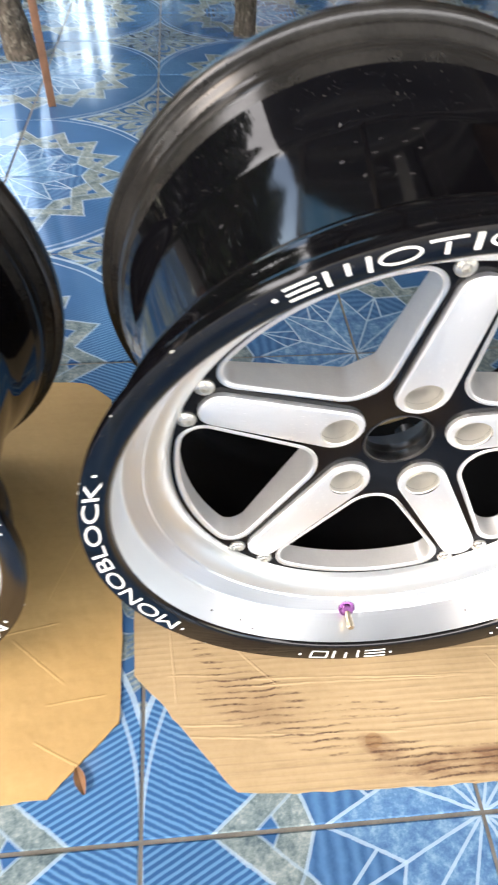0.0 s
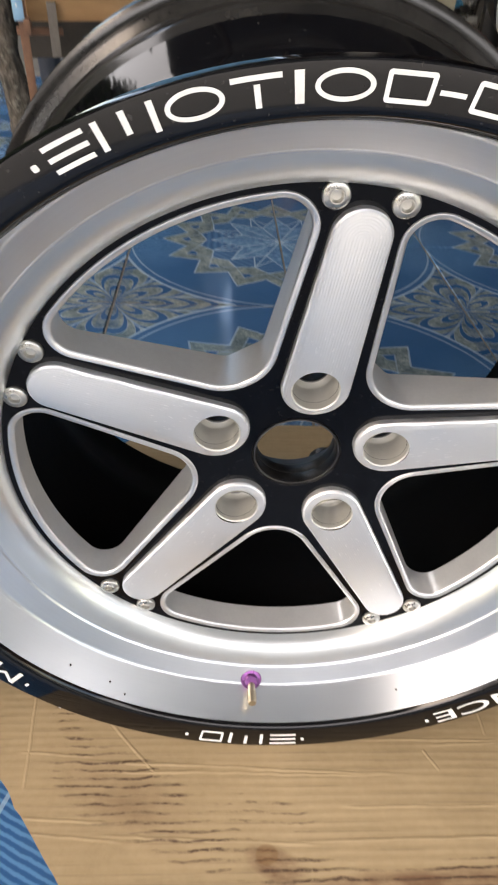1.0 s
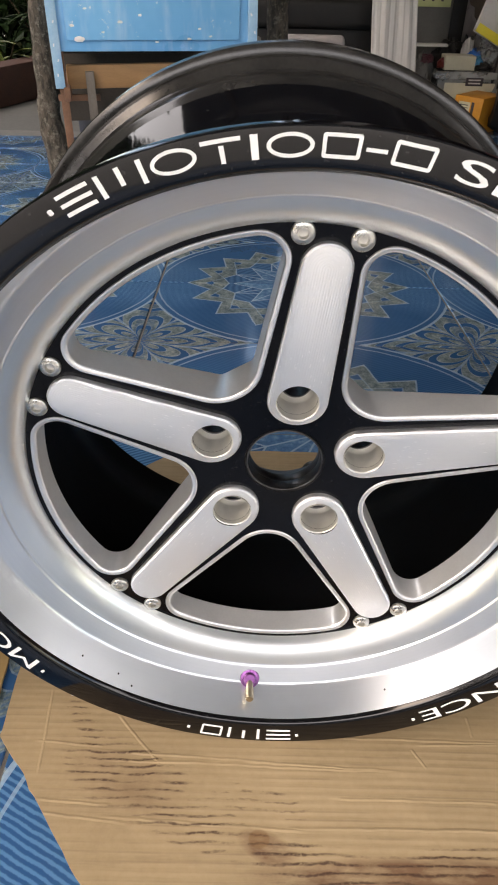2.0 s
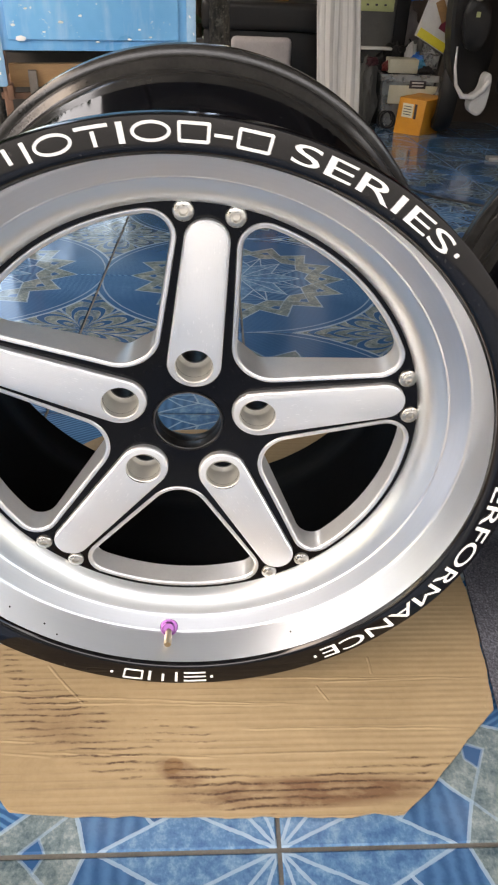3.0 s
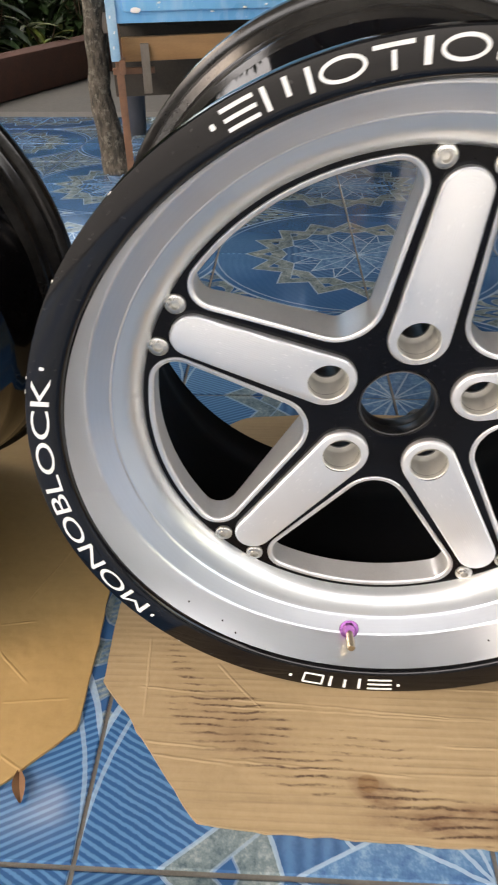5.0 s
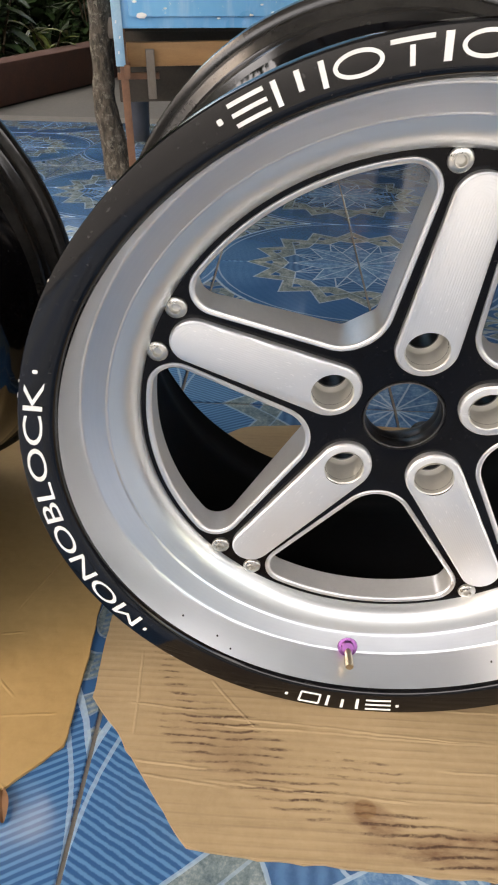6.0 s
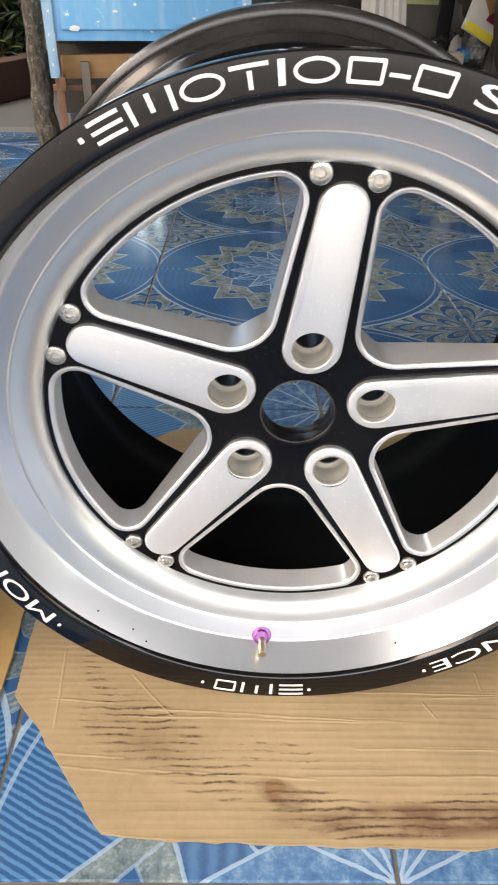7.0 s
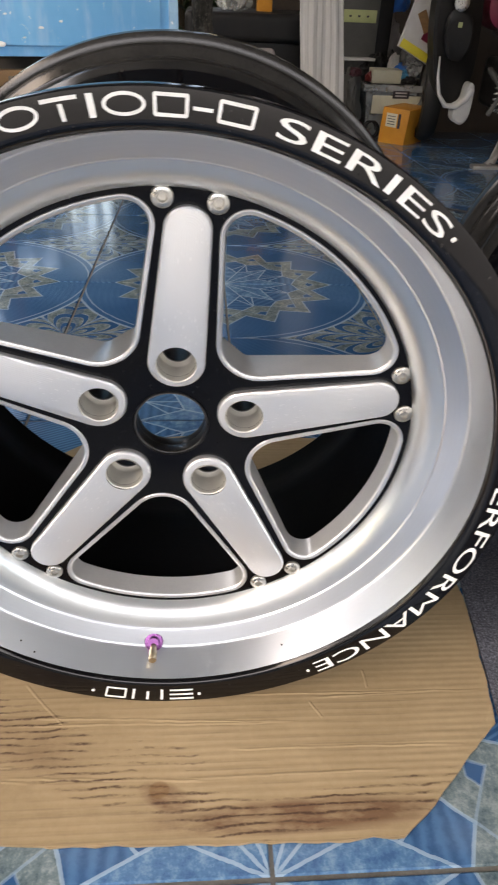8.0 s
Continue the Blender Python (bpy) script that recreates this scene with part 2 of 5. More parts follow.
        smear = n.math("MAXIMUM", patch(0.1, -0.102, 0.02, 0.13, 0.015), n.math("MAXIMUM", patch(-0.005, -0.084, -0.4, 0.026, 0.012), n.math("MULTIPLY", patch(-0.118, -0.036, -0.3, 0.056, 0.024), 0.3)))
        smear = n.math("MULTIPLY", n.math("MULTIPLY", smear, 1.5, clamp=True), n.span(n.noise(44, 5, 0.7, at=at, stretch=(0.5, 1.3, 1.0)), 0.34, 0.6, 0.1, 0.85))
        colour = n.mix(smear, colour, (0.13, 0.06, 0.028))
        colour = n.mix(n.math("MULTIPLY", mask, 0.92), colour, (0.06, 0.026, 0.013))
        spot = n.math("MULTIPLY", patch(-0.0115, -0.078, 0.0, 0.009, 0.0075), 3.0, clamp=True)
        colour = n.mix(n.math("MULTIPLY", spot, 0.45), colour, (0.16, 0.075, 0.02))
    return n.done(colour, 0.72, 0.0, n.bump(height, 0.55, 0.0011))


TILE, TX, TY = 0.3, 0.074, -0.1435


def tile_material():
    """Glazed printed tile: star flowers on every second joint, ringed medallions and scrolls between them."""
    n = Nodes("printed_tile")
    at = n.node("NewGeometry").outputs["Position"]
    x, y, z = n.xyz(at)
    mottle = n.noise(38, 5, 0.7, at=at)
    cloud = n.noise(9, 3, at=at)
    shift = n.math("MULTIPLY", n.math("SUBTRACT", mottle, 0.5), 0.012)
    u = n.math("PINGPONG", n.math("ADD", n.math("DIVIDE", n.math("SUBTRACT", x, TX), TILE), shift), 1.0)
    v = n.math("PINGPONG", n.math("ADD", n.math("DIVIDE", n.math("SUBTRACT", y, TY), TILE), shift), 1.0)
    r = n.math("SQRT", n.math("ADD", n.math("MULTIPLY", u, u), n.math("MULTIPLY", v, v)))
    a = n.math("DIVIDE", n.math("ARCTAN2", v, u), math.pi / 2)

    def line(value, width):
        return n.math("LESS_THAN", n.math("ABSOLUTE", value), width)

    def less(p, q):
        return n.math("LESS_THAN", p, q)

    def both(p, q):
        return n.math("MULTIPLY", p, q)

    # deep blue ground with fine slanting stripes
    slant = n.math("SUBTRACT", v, n.math("MULTIPLY", u, 0.5))
    stripe = n.math("ADD", n.math("MULTIPLY", n.math("SINE", n.math("MULTIPLY", slant, 2 * math.pi * 48)), 0.5), 0.5)
    near_c = n.span(n.math("SQRT", n.math("ADD", n.math("POWER", n.math("SUBTRACT", 1.0, u), 2.0), n.math("MULTIPLY", v, v))), 0.35, 0.6, 0.75, 0.18)
    deep = n.mix(cloud, (0.021, 0.068, 0.19), (0.036, 0.1, 0.27))
    pale = n.mix(mottle, (0.075, 0.195, 0.42), (0.13, 0.28, 0.51))
    white = n.mix(mottle, (0.26, 0.38, 0.54), (0.42, 0.54, 0.68))
    speck = n.noise(190, 4, 0.75, at=at)
    grey = n.ramp(n.math("ADD", n.math("MULTIPLY", mottle, 0.55), n.math("MULTIPLY", speck, 0.45)), [(0.36, (0.05, 0.085, 0.11)), (0.5, (0.15, 0.2, 0.22)), (0.64, (0.32, 0.37, 0.37))])
    colour = n.mix(n.math("MULTIPLY", n.span(stripe, 0.3, 0.85, 0.0, 1.0), near_c), deep, pale)
    # scrolled web round the far corner of each tile
    du, dv = n.math("SUBTRACT", 1.0, u), n.math("SUBTRACT", 1.0, v)
    re = n.math("SQRT", n.math("ADD", n.math("MULTIPLY", du, du), n.math("MULTIPLY", dv, dv)))
    ae = n.math("DIVIDE", n.math("ARCTAN2", dv, du), math.pi / 2)
    fan = n.math("PINGPONG", n.math("ADD", n.math("MULTIPLY", ae, 4.0), n.math("MULTIPLY", re, 1.1)), 1.0)
    scallop = n.math("SINE", n.math("MULTIPLY", n.math("ADD", re, n.math("MULTIPLY", n.math("MULTIPLY", fan, fan), 0.2)), 2 * math.pi * 6.5))
    web = n.mix(n.math("GREATER_THAN", scallop, 0.45), grey, deep)
    web = n.mix(n.math("MULTIPLY", line(n.math("SUBTRACT", scallop, 0.3), 0.14), 0.4), web, white)
    web = n.mix(n.math("MULTIPLY", line(n.math("SUBTRACT", fan, 0.97), 0.05), 0.4), web, white)
    web = n.mix(n.math("MULTIPLY", line(du, 0.06), n.math("MULTIPLY", stripe, 0.6)), web, deep)
    colour = n.mix(less(1.05, r), colour, web)
    colour = n.mix(n.math("MULTIPLY", line(n.math("SUBTRACT", r, 1.05), 0.009), 0.7), colour, white)
    colour = n.mix(n.math("MULTIPLY", line(n.math("SUBTRACT", r, 1.0), 0.006), 0.55), colour, white)
    # straight-lined star, kites and dark panels inside the ring
    fold = n.math("MULTIPLY", n.math("PINGPONG", a, 0.25), math.pi / 2)
    px, py = n.math("MULTIPLY", r, n.math("COSINE", fold)), n.math("MULTIPLY", r, n.math("SINE", fold))

    def at_polar(radius, degrees):
        return radius * math.cos(radians(degrees)), radius * math.sin(radians(degrees))

    def off_line(p, q):
        """Signed distance from the straight line p to q; the middle of the flower is below zero."""
        nx, ny = q[1] - p[1], p[0] - q[0]
        size = math.hypot(nx, ny)
        nx, ny = nx / size, ny / size
        c = -(nx * p[0] + ny * p[1])
        if c > 0:
            nx, ny, c = -nx, -ny, -c
        return n.math("ADD", n.math("ADD", n.math("MULTIPLY", px, nx), n.math("MULTIPLY", py, ny)), c)

    tip, notch, knee, crown, base, corner = at_polar(0.472, 0), at_polar(0.275, 22.5), at_polar(0.346, 12.4), at_polar(0.49, 22.5), at_polar(0.5, 0), at_polar(0.553, 11.25)
    star, kite = off_line(tip, notch), off_line(knee, crown)
    edge_a, edge_b = off_line(base, corner), off_line(corner, crown)
    low_half = less(fold, radians(11.25))
    rim = n.math("ADD", n.math("MULTIPLY", edge_a, low_half), n.math("MULTIPLY", edge_b, n.math("SUBTRACT", 1.0, low_half)))
    brush = n.math("ADD", n.math("MULTIPLY", n.math("SINE", n.math("MULTIPLY", n.math("ADD", px, n.math("MULTIPLY", mottle, 0.05)), 2 * math.pi * 22)), 0.5), 0.5)
    cloudy = n.noise(70, 4, 0.75, at=at)
    inside = n.ramp(cloudy, [(0.35, (0.05, 0.115, 0.27)), (0.5, (0.085, 0.18, 0.36)), (0.68, (0.2, 0.33, 0.5))])
    panel = n.mix(n.math("MULTIPLY", brush, 0.4), n.mix(speck, (0.02, 0.06, 0.17), (0.05, 0.12, 0.29)), pale)
    # blue diamonds at the outer point of every vee
    fold = n.math("MULTIPLY", n.math("PINGPONG", a, 0.125), math.pi / 2)
    px, py = n.math("MULTIPLY", r, n.math("COSINE", fold)), n.math("MULTIPLY", r, n.math("SINE", fold))
    zigzag = off_line(at_polar(0.8, 0), at_polar(0.645, 11.25))
    ring_zone = less(zigzag, 0.0)
    colour = n.mix(ring_zone, colour, grey)
    colour = n.mix(n.math("MULTIPLY", line(zigzag, 0.0052), 0.6), colour, white)
    vee = off_line(corner, at_polar(0.675, 0))
    chevron = n.math("SUBTRACT", n.math("SUBTRACT", px, 0.604), n.math("MULTIPLY", py, 0.5))
    colour = n.mix(both(less(vee, 0.0), n.math("GREATER_THAN", chevron, 0.0)), colour, deep)
    colour = n.mix(n.math("MULTIPLY", both(both(line(chevron, 0.0045), less(vee, 0.0)), less(0.0, rim)), 0.35), colour, white)
    colour = n.mix(n.math("MULTIPLY", both(both(line(vee, 0.0045), less(r, 0.68)), ring_zone), 0.4), colour, white)
    colour = n.mix(less(rim, 0.0), colour, panel)
    colour = n.mix(both(both(less(kite, 0.0), less(rim, 0.0)), n.math("GREATER_THAN", fold, radians(12.4))), colour, inside)
    colour = n.mix(less(star, 0.0), colour, inside)
    colour = n.mix(n.math("MULTIPLY", line(rim, 0.0052), 0.65), colour, white)
    colour = n.mix(n.math("MULTIPLY", both(both(line(kite, 0.0048), less(0.0, star)), less(rim, 0.0)), 0.75), colour, white)
    colour = n.mix(n.math("MULTIPLY", line(star, 0.0048), 0.75), colour, white)
    spoke = both(line(n.math("MULTIPLY", n.math("PINGPONG", a, 0.125), n.math("MULTIPLY", r, math.pi / 2)), 0.0046), less(r, 0.48))
    spoke = both(spoke, n.math("MAXIMUM", less(star, 0.0), less(r, 0.49)))
    colour = n.mix(n.math("MULTIPLY", spoke, 0.78), colour, white)
    tone = n.node("ObjectInfo").outputs["Random"]
    hsv = n.node("HueSaturation")
    n.put(hsv.inputs["Hue"], 0.488)
    n.put(hsv.inputs["Saturation"], 1.02)
    n.put(hsv.inputs["Value"], n.span(tone, 0, 1, 0.77, 0.92))
    n.put(hsv.inputs["Color"], colour)
    rough = n.span(n.noise(7, 4, at=at), 0.3, 0.75, 0.08, 0.18)
    return n.done(hsv.outputs[0], rough, 0.0, n.bump(n.noise(24, 3, at=at), 0.05, 0.001), specular_ior_level=0.5)


SILVER, MILLED = turned_metal("turned_aluminium", (0.66, 0.695, 0.735), (0.71, 0.745, 0.785), (0.58, 0.615, 0.655), 0.3), milled_metal()
POLISHED = turned_metal("polished_aluminium", (0.72, 0.745, 0.75), (0.77, 0.795, 0.8), (0.64, 0.66, 0.665), 0.3, 0.015)
BLACK = gloss_black("gloss_black_lacquer", 0.08, 0.06, 0.15)
FLANGE = gloss_black("gloss_black_flange", 0.06, 0.14, 0.42)
BARREL = gloss_black("gloss_black_barrel", 0.035, 0.2, 0.32)
DUSTY = worn("dusty_black_lacquer", (0.006, 0.006, 0.0062), (0.034, 0.033, 0.031), (0.14, 0.24), scale=16, grain=0.03, specular_ior_level=0.4)
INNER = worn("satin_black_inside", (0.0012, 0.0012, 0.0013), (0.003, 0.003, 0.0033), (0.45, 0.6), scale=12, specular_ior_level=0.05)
BRIGHT = worn("bright_machined_metal", (0.72, 0.72, 0.72), (0.82, 0.82, 0.82), (0.3, 0.42), 1.0, scale=30, grain=0.05, size=0.0003)
WALL = worn("bright_milled_wall", (0.66, 0.66, 0.66), (0.78, 0.78, 0.77), (0.3, 0.36), 0.6, scale=30, grain=0.02, size=0.0003)
HUB = worn("dull_hub_metal", (0.05, 0.05, 0.052), (0.16, 0.16, 0.165), (0.3, 0.5), 1.0, scale=60, grain=0.3, size=0.0006)
POCKET = worn("dull_pocket_metal", (0.56, 0.545, 0.5), (0.68, 0.665, 0.62), (0.42, 0.55), 0.65, scale=90, grain=0.15, size=0.0004)
CHROME = worn("bolt_steel", (0.46, 0.45, 0.42), (0.6, 0.585, 0.55), (0.24, 0.36), 1.0, scale=160, grain=0.1, size=0.0003)
WHITE = worn("white_lettering", (0.74, 0.74, 0.72), (0.86, 0.86, 0.84), (0.35, 0.55), scale=80, grain=0.1, size=0.0002)
PURPLE = worn("purple_anodised", (0.16, 0.055, 0.17), (0.26, 0.1, 0.27), (0.22, 0.34), 1.0, scale=90)
GLUE = worn("grey_glue_residue", (0.05, 0.05, 0.052), (0.2, 0.2, 0.21), (0.6, 0.8), scale=300)
BRASS = worn("brass_stem", (0.44, 0.37, 0.27), (0.58, 0.5, 0.38), (0.25, 0.4), 1.0, scale=120)
CREASES = ((-0.022, -0.017, -0.05, 0.130), (0.165, 0.004, -0.01, 0.119), (-0.115, 0.000, -0.80, 0.031), (0.124, -0.012, -0.99, 0.010), (0.174, 0.018, -1.51, 0.010), (-0.054, -0.068, -0.05, 0.085), (0.146, -0.047, -0.01, 0.103), (0.280, -0.020, 0.99, 0.010), (-0.175, -0.005, -0.07, 0.031), (-0.018, -0.021, -0.02, 0.123), (0.185, 0.002, 0.03, 0.063), (-0.151, -0.065, -0.10, 0.038), (-0.197, 0.008, -1.49, 0.041), (-0.160, -0.053, -0.07, 0.032), (0.098, -0.069, 0.01, 0.090),)
CARD = card_material("corrugated_board", (0.288, 0.203, 0.109), (0.398, 0.293, 0.168), 0.0064, True, CREASES)
CARD_B = card_material("smooth_board", (0.315, 0.2, 0.078), (0.41, 0.268, 0.11), 0.03, False, ((-0.42, -0.02, 0.3, 0.06), (-0.33, 0.02, -0.7, 0.04), (-0.4, -0.065, 0.9, 0.04), (-0.37, 0.05, 0.2, 0.06), (-0.3, -0.07, -0.5, 0.03), (-0.45, -0.045, -0.3, 0.06), (-0.31, 0.13, 1.2, 0.05), (-0.29, -0.02, 0.1, 0.03)), 6.0)
TILE_MAT = tile_material()
GROUT = worn("grey_grout", (0.07, 0.068, 0.06), (0.17, 0.165, 0.15), (0.7, 0.9), scale=30)

# ---- wheels ----
ZC = 0.2491
PHASE = 84.22
CONE = 0.115


def disc_y(r):
    return 0.0632 + (0.1857 - r) * CONE


def wall_depth(r):
    return 0.021 + max(0.0, 0.18 - r) * 0.13


def window_outline(grow=0.0, flat=0.0):
    """Rounded triangle between two spokes, its middle along +x; flat squares off its end at the hub."""
    d, nrm = (math.cos(radians(36)), math.sin(radians(36))), (math.sin(radians(36)), -math.cos(radians(36)))
    ax, az = 0.155 * d[0] + 0.0205 * nrm[0], 0.155 * d[1] + 0.0205 * nrm[1]
    bx, bz = 0.075 * d[0] + 0.027 * nrm[0], 0.075 * d[1] + 0.027 * nrm[1]
    length = math.hypot(ax - bx, az - bz)
    tx, tz = (ax - bx) / length, (az - bz) / length
    ix, iz = tz, -tx
    rim = 0.1795 + grow
    bx, bz = bx - ix * grow, bz - iz * grow
    apex_r, corner_r = 0.0305 + grow, 0.0185 + grow
    half = math.atan2(tz, tx)
    x0 = bx - bz * tx / tz
    cx = x0 + apex_r / math.sin(half)
    points = []
    # at the back the round end turns into a straight chord with a tight corner
    chord = cx - apex_r * 0.97
    cz = (chord - x0) * math.tan(half)
    tight = 0.007
    reach = tight * math.tan((math.pi / 2 - half) / 2)
    for k in range(13):
        t = math.pi - (math.pi / 2 - half) * (k / 12)
        soft = (cx + apex_r * math.cos(t), apex_r * math.sin(t))
        if k < 5:
            hard = (chord, (cz - reach) * k / 5)
        else:
            t = math.pi - (math.pi / 2 - half) * ((k - 5) / 7)
            hard = (chord + tight + tight * math.cos(t), cz - reach + tight * math.sin(t))
        points.append((soft[0] + (hard[0] - soft[0]) * flat, soft[1] + (hard[1] - soft[1]) * flat))
    # corner between the straight side and the rim
    lo, hi = 0.0, 0.2
    for _ in range(60):
        mid = (lo + hi) / 2
        px, pz = bx + tx * mid + ix * corner_r, bz + tz * mid + iz * corner_r
        if math.hypot(px, pz) < rim - corner_r:
            lo = mid
        else:
            hi = mid
    px, pz = bx + tx * lo + ix * corner_r, bz + tz * lo + iz * corner_r
    start, end = math.atan2(-iz, -ix), math.atan2(pz, px)
    first = points[-1]
    sx, sz = px + corner_r * math.cos(start), pz + corner_r * math.sin(start)
    for k in range(1, 9):
        points.append((first[0] + (sx - first[0]) * k / 9, first[1] + (sz - first[1]) * k / 9))
    for k in range(12):
        t = start + (end - start) * k / 11
        points.append((px + corner_r * math.cos(t), pz + corner_r * math.sin(t)))
    for k in range(1, 11):
        t = end * (1 - k / 10)
        points.append((rim * math.cos(t), rim * math.sin(t)))
    # points run from the apex round the upper side; mirror for the lower side
    lower = [(x, -z) for x, z in reversed(points[1:-1])]
    return points + lower


def turned(points, degrees):
    c, sn = math.cos(radians(degrees)), math.sin(radians(degrees))
    return [(x * c - z * sn, x * sn + z * c) for x, z in points]


def circle(radius, n=40, cx=0.0, cz=0.0):
    return [(cx + radius * math.cos(2 * math.pi * k / n), cz + radius * math.sin(2 * math.pi * k / n)) for k in range(n)]


def plate(rings, height, flip, bm):
    """A coned plate with holes: rings[0] is its round outline; inner points keep it true to the cone."""
    points, edges = [], []
    for ring in rings:
        base = len(points)
        points += ring
        edges += [(base + k, base + (k + 1) % len(ring)) for k in range(len(ring))]
    holes = [[Vector(q) for q in ring] for ring in rings[1:]]

    def inside(q, ring):
        odd = False
        for p0, p1 in zip(ring, ring[1:] + ring[:1]):
            if (p0.y > q.y) != (p1.y > q.y) and q.x < (p1.x - p0.x) * (q.y - p0.y) / (p1.y - p0.y) + p0.x:
                odd = not odd
        return odd

    def clear(q):
        return all(min((q - w).length for w in ring) > 0.0022 and not inside(q, ring) for ring in holes)

    for k in range(1, 26):
        r = 0.0296 + (0.1832 - 0.0296) * k / 26
        count = int(2 * math.pi * r / 0.0065)
        for j in range(count):
            q = Vector((r * math.cos(2 * math.pi * j / count), r * math.sin(2 * math.pi * j / count)))
            if clear(q):
                points.append((q.x, q.y))
    verts2, _, faces, *_ = delaunay_2d_cdt([Vector(q) for q in points], edges, [], 0, 1e-7)
    verts = [bm.verts.new((q.x, height(q.length), q.y)) for q in verts2]
    for face in faces:
        mid = sum((verts2[k] for k in face), Vector((0, 0))) / len(face)
        if mid.length > 0.1832 or any(inside(mid, ring) for ring in holes):
            continue
        p0, p1, p2 = (verts2[k] for k in face[:3])
        ccw = (p1 - p0).cross(p2 - p0) > 0
        bm.faces.new([verts[k] for k in (face if ccw != flip else face[::-1])])
    return verts


def make_disc():
    bm = bmesh.new()
    holes = [turned(window_outline(), PHASE + 36 + 72 * k) for k in range(5)]
    backs = [turned(window_outline(0.0, 1.0), PHASE + 36 + 72 * k) for k in range(5)]
    lugs = [turned(circle(0.0139, 24, 0.0575), PHASE + 72 * k) for k in range(5)]
    rings = [circle(0.1832, 160), circle(0.0296, 48)] + holes + lugs
    half = len(plate(rings, disc_y, False, bm))
    rings[1] = circle(0.0415, 48)
    rings[2:7] = backs
    plate(rings, lambda r: disc_y(r) + wall_depth(r), True, bm)
    me = mesh_of("spoke_disc", bm, BLACK)
    me.polygons.foreach_set("use_smooth", [True] * len(me.polygons))
    normals = []
    for k, v in enumerate(me.vertices):
        r = math.hypot(v.co.x, v.co.z) or 1.0
        n = Vector((-CONE * v.co.x / r, -1, -CONE * v.co.z / r)).normalized()
        normals.append(n if k < half else Vector((0, 1, 0)))
    me.normals_split_custom_set_from_vertices(normals)
    return me


def make_trim():
    """Bright chamfered edge of one window with the machined wall behind it."""
    bm = bmesh.new()
    steps = [(0.0005, 0.0012, 0), (0.0003, -0.0003, 0), (-0.0002, -0.0009, 0), (-0.0008, -0.0010, 0), (-0.0029, -0.0004, 0), (-0.0034, 0.0001, 0), (-0.0038, 0.0010, 0)]
    rings = []
    for grow, dy, _ in steps:
        rings.append([(x, disc_y(math.hypot(x, z)) + dy, z) for x, z in window_outline(grow)])
    loops(bm, rings, flip=True)
    bmesh.ops.recalc_face_normals(bm, faces=bm.faces)
    return mesh_of("window_trim", bm, BRIGHT, True)


def make_window_wall():
    """Satin metal wall behind a window's bright edge."""
    bm = bmesh.new()
    rings = [[(x, disc_y(math.hypot(x, z)) + 0.0010, z) for x, z in window_outline(-0.0038)]]
    rings.append([(x, disc_y(math.hypot(x, z)) + wall_depth(math.hypot(x, z)) - 0.001, z) for x, z in window_outline(-0.0038, 1.0)])
    rings.append([(x, disc_y(math.hypot(x, z)) + wall_depth(math.hypot(x, z)) + 0.0004, z) for x, z in window_outline(0.0004, 1.0)])
    loops(bm, rings, flip=True)
    bmesh.ops.recalc_face_normals(bm, faces=bm.faces)
    return mesh_of("window_wall", bm, WALL, True)


def stadium(shrink, n=20):
    """Outline of a spoke face: wide round end at the lug, narrow round end at the rim."""
    r0, r1, x0, x1 = 0.0208 - shrink, 0.0155 - shrink, 0.0575, 0.1576
    lean = math.asin((r0 - r1) / (x1 - x0))
    points = []
    for k in range(n + 1):
        t = -(math.pi / 2 - lean) + (math.pi - 2 * lean) * k / n
        points.append((x1 + r1 * math.cos(t), r1 * math.sin(t)))
    for k in range(n + 1):
        t = (math.pi / 2 - lean) + (math.pi + 2 * lean) * k / n
        points.append((x0 + r0 * math.cos(t), r0 * math.sin(t)))
    return points


def make_pad():
    bm = bmesh.new()

    def top(x):
        return disc_y(x) - 0.0055

    rings = []
    for shrink, dy in ((0.0, 0.007), (0.0, 0.0020), (0.0003, 0.0012), (0.0014, 0.0001), (0.0018, 0.0)):
        rings.append([(x, top(x) + dy, z) for x, z in stadium(shrink)])
    made = loops(bm, rings, flip=True)
    edge = stadium(0.0018)
    hole = circle(0.0146, 40, 0.0575)
    tris = tessellate_polygon([[Vector((x, z, 0)) for x, z in edge], [Vector((x, z, 0)) for x, z in hole]])
    ring = [bm.verts.new((x, top(x), z)) for x, z in hole]
    verts = made[-1] + ring
    for t in tris:
        try:
            bm.faces.new([verts[k] for k in t])
        except ValueError:
            pass
    bmesh.ops.recalc_face_normals(bm, faces=bm.faces)
    me = mesh_of("spoke_face", bm, MILLED)
    me.polygons.foreach_set("use_smooth", [p.normal.y > -0.985 for p in me.polygons])
    me.set_sharp_from_angle(angle=radians(24))
    return me


def make_lug():
    """Lug pocket: bright wall, conical seat and a dark bolt hole."""
    y0 = disc_y(0.0572) - 0.0055
    bm = bmesh.new()
    lathe([(0.0149, y0 - 0.0002), (0.0141, y0 + 0.0006), (0.0139, y0 + 0.0205), (0.0136, y0 + 0.0215), (0.0112, y0 + 0.0243)], 40, bm=bm)
    lathe([(0.0112, y0 + 0.0243), (0.0106, y0 + 0.0249), (0.0104, y0 + 0.06)], 40, bm=bm, mat=1)
    bmesh.ops.translate(bm, verts=bm.verts, vec=(0.0575, 0, 0))
    return mesh_of("lug_pocket", bm, [POCKET, HUB], True)


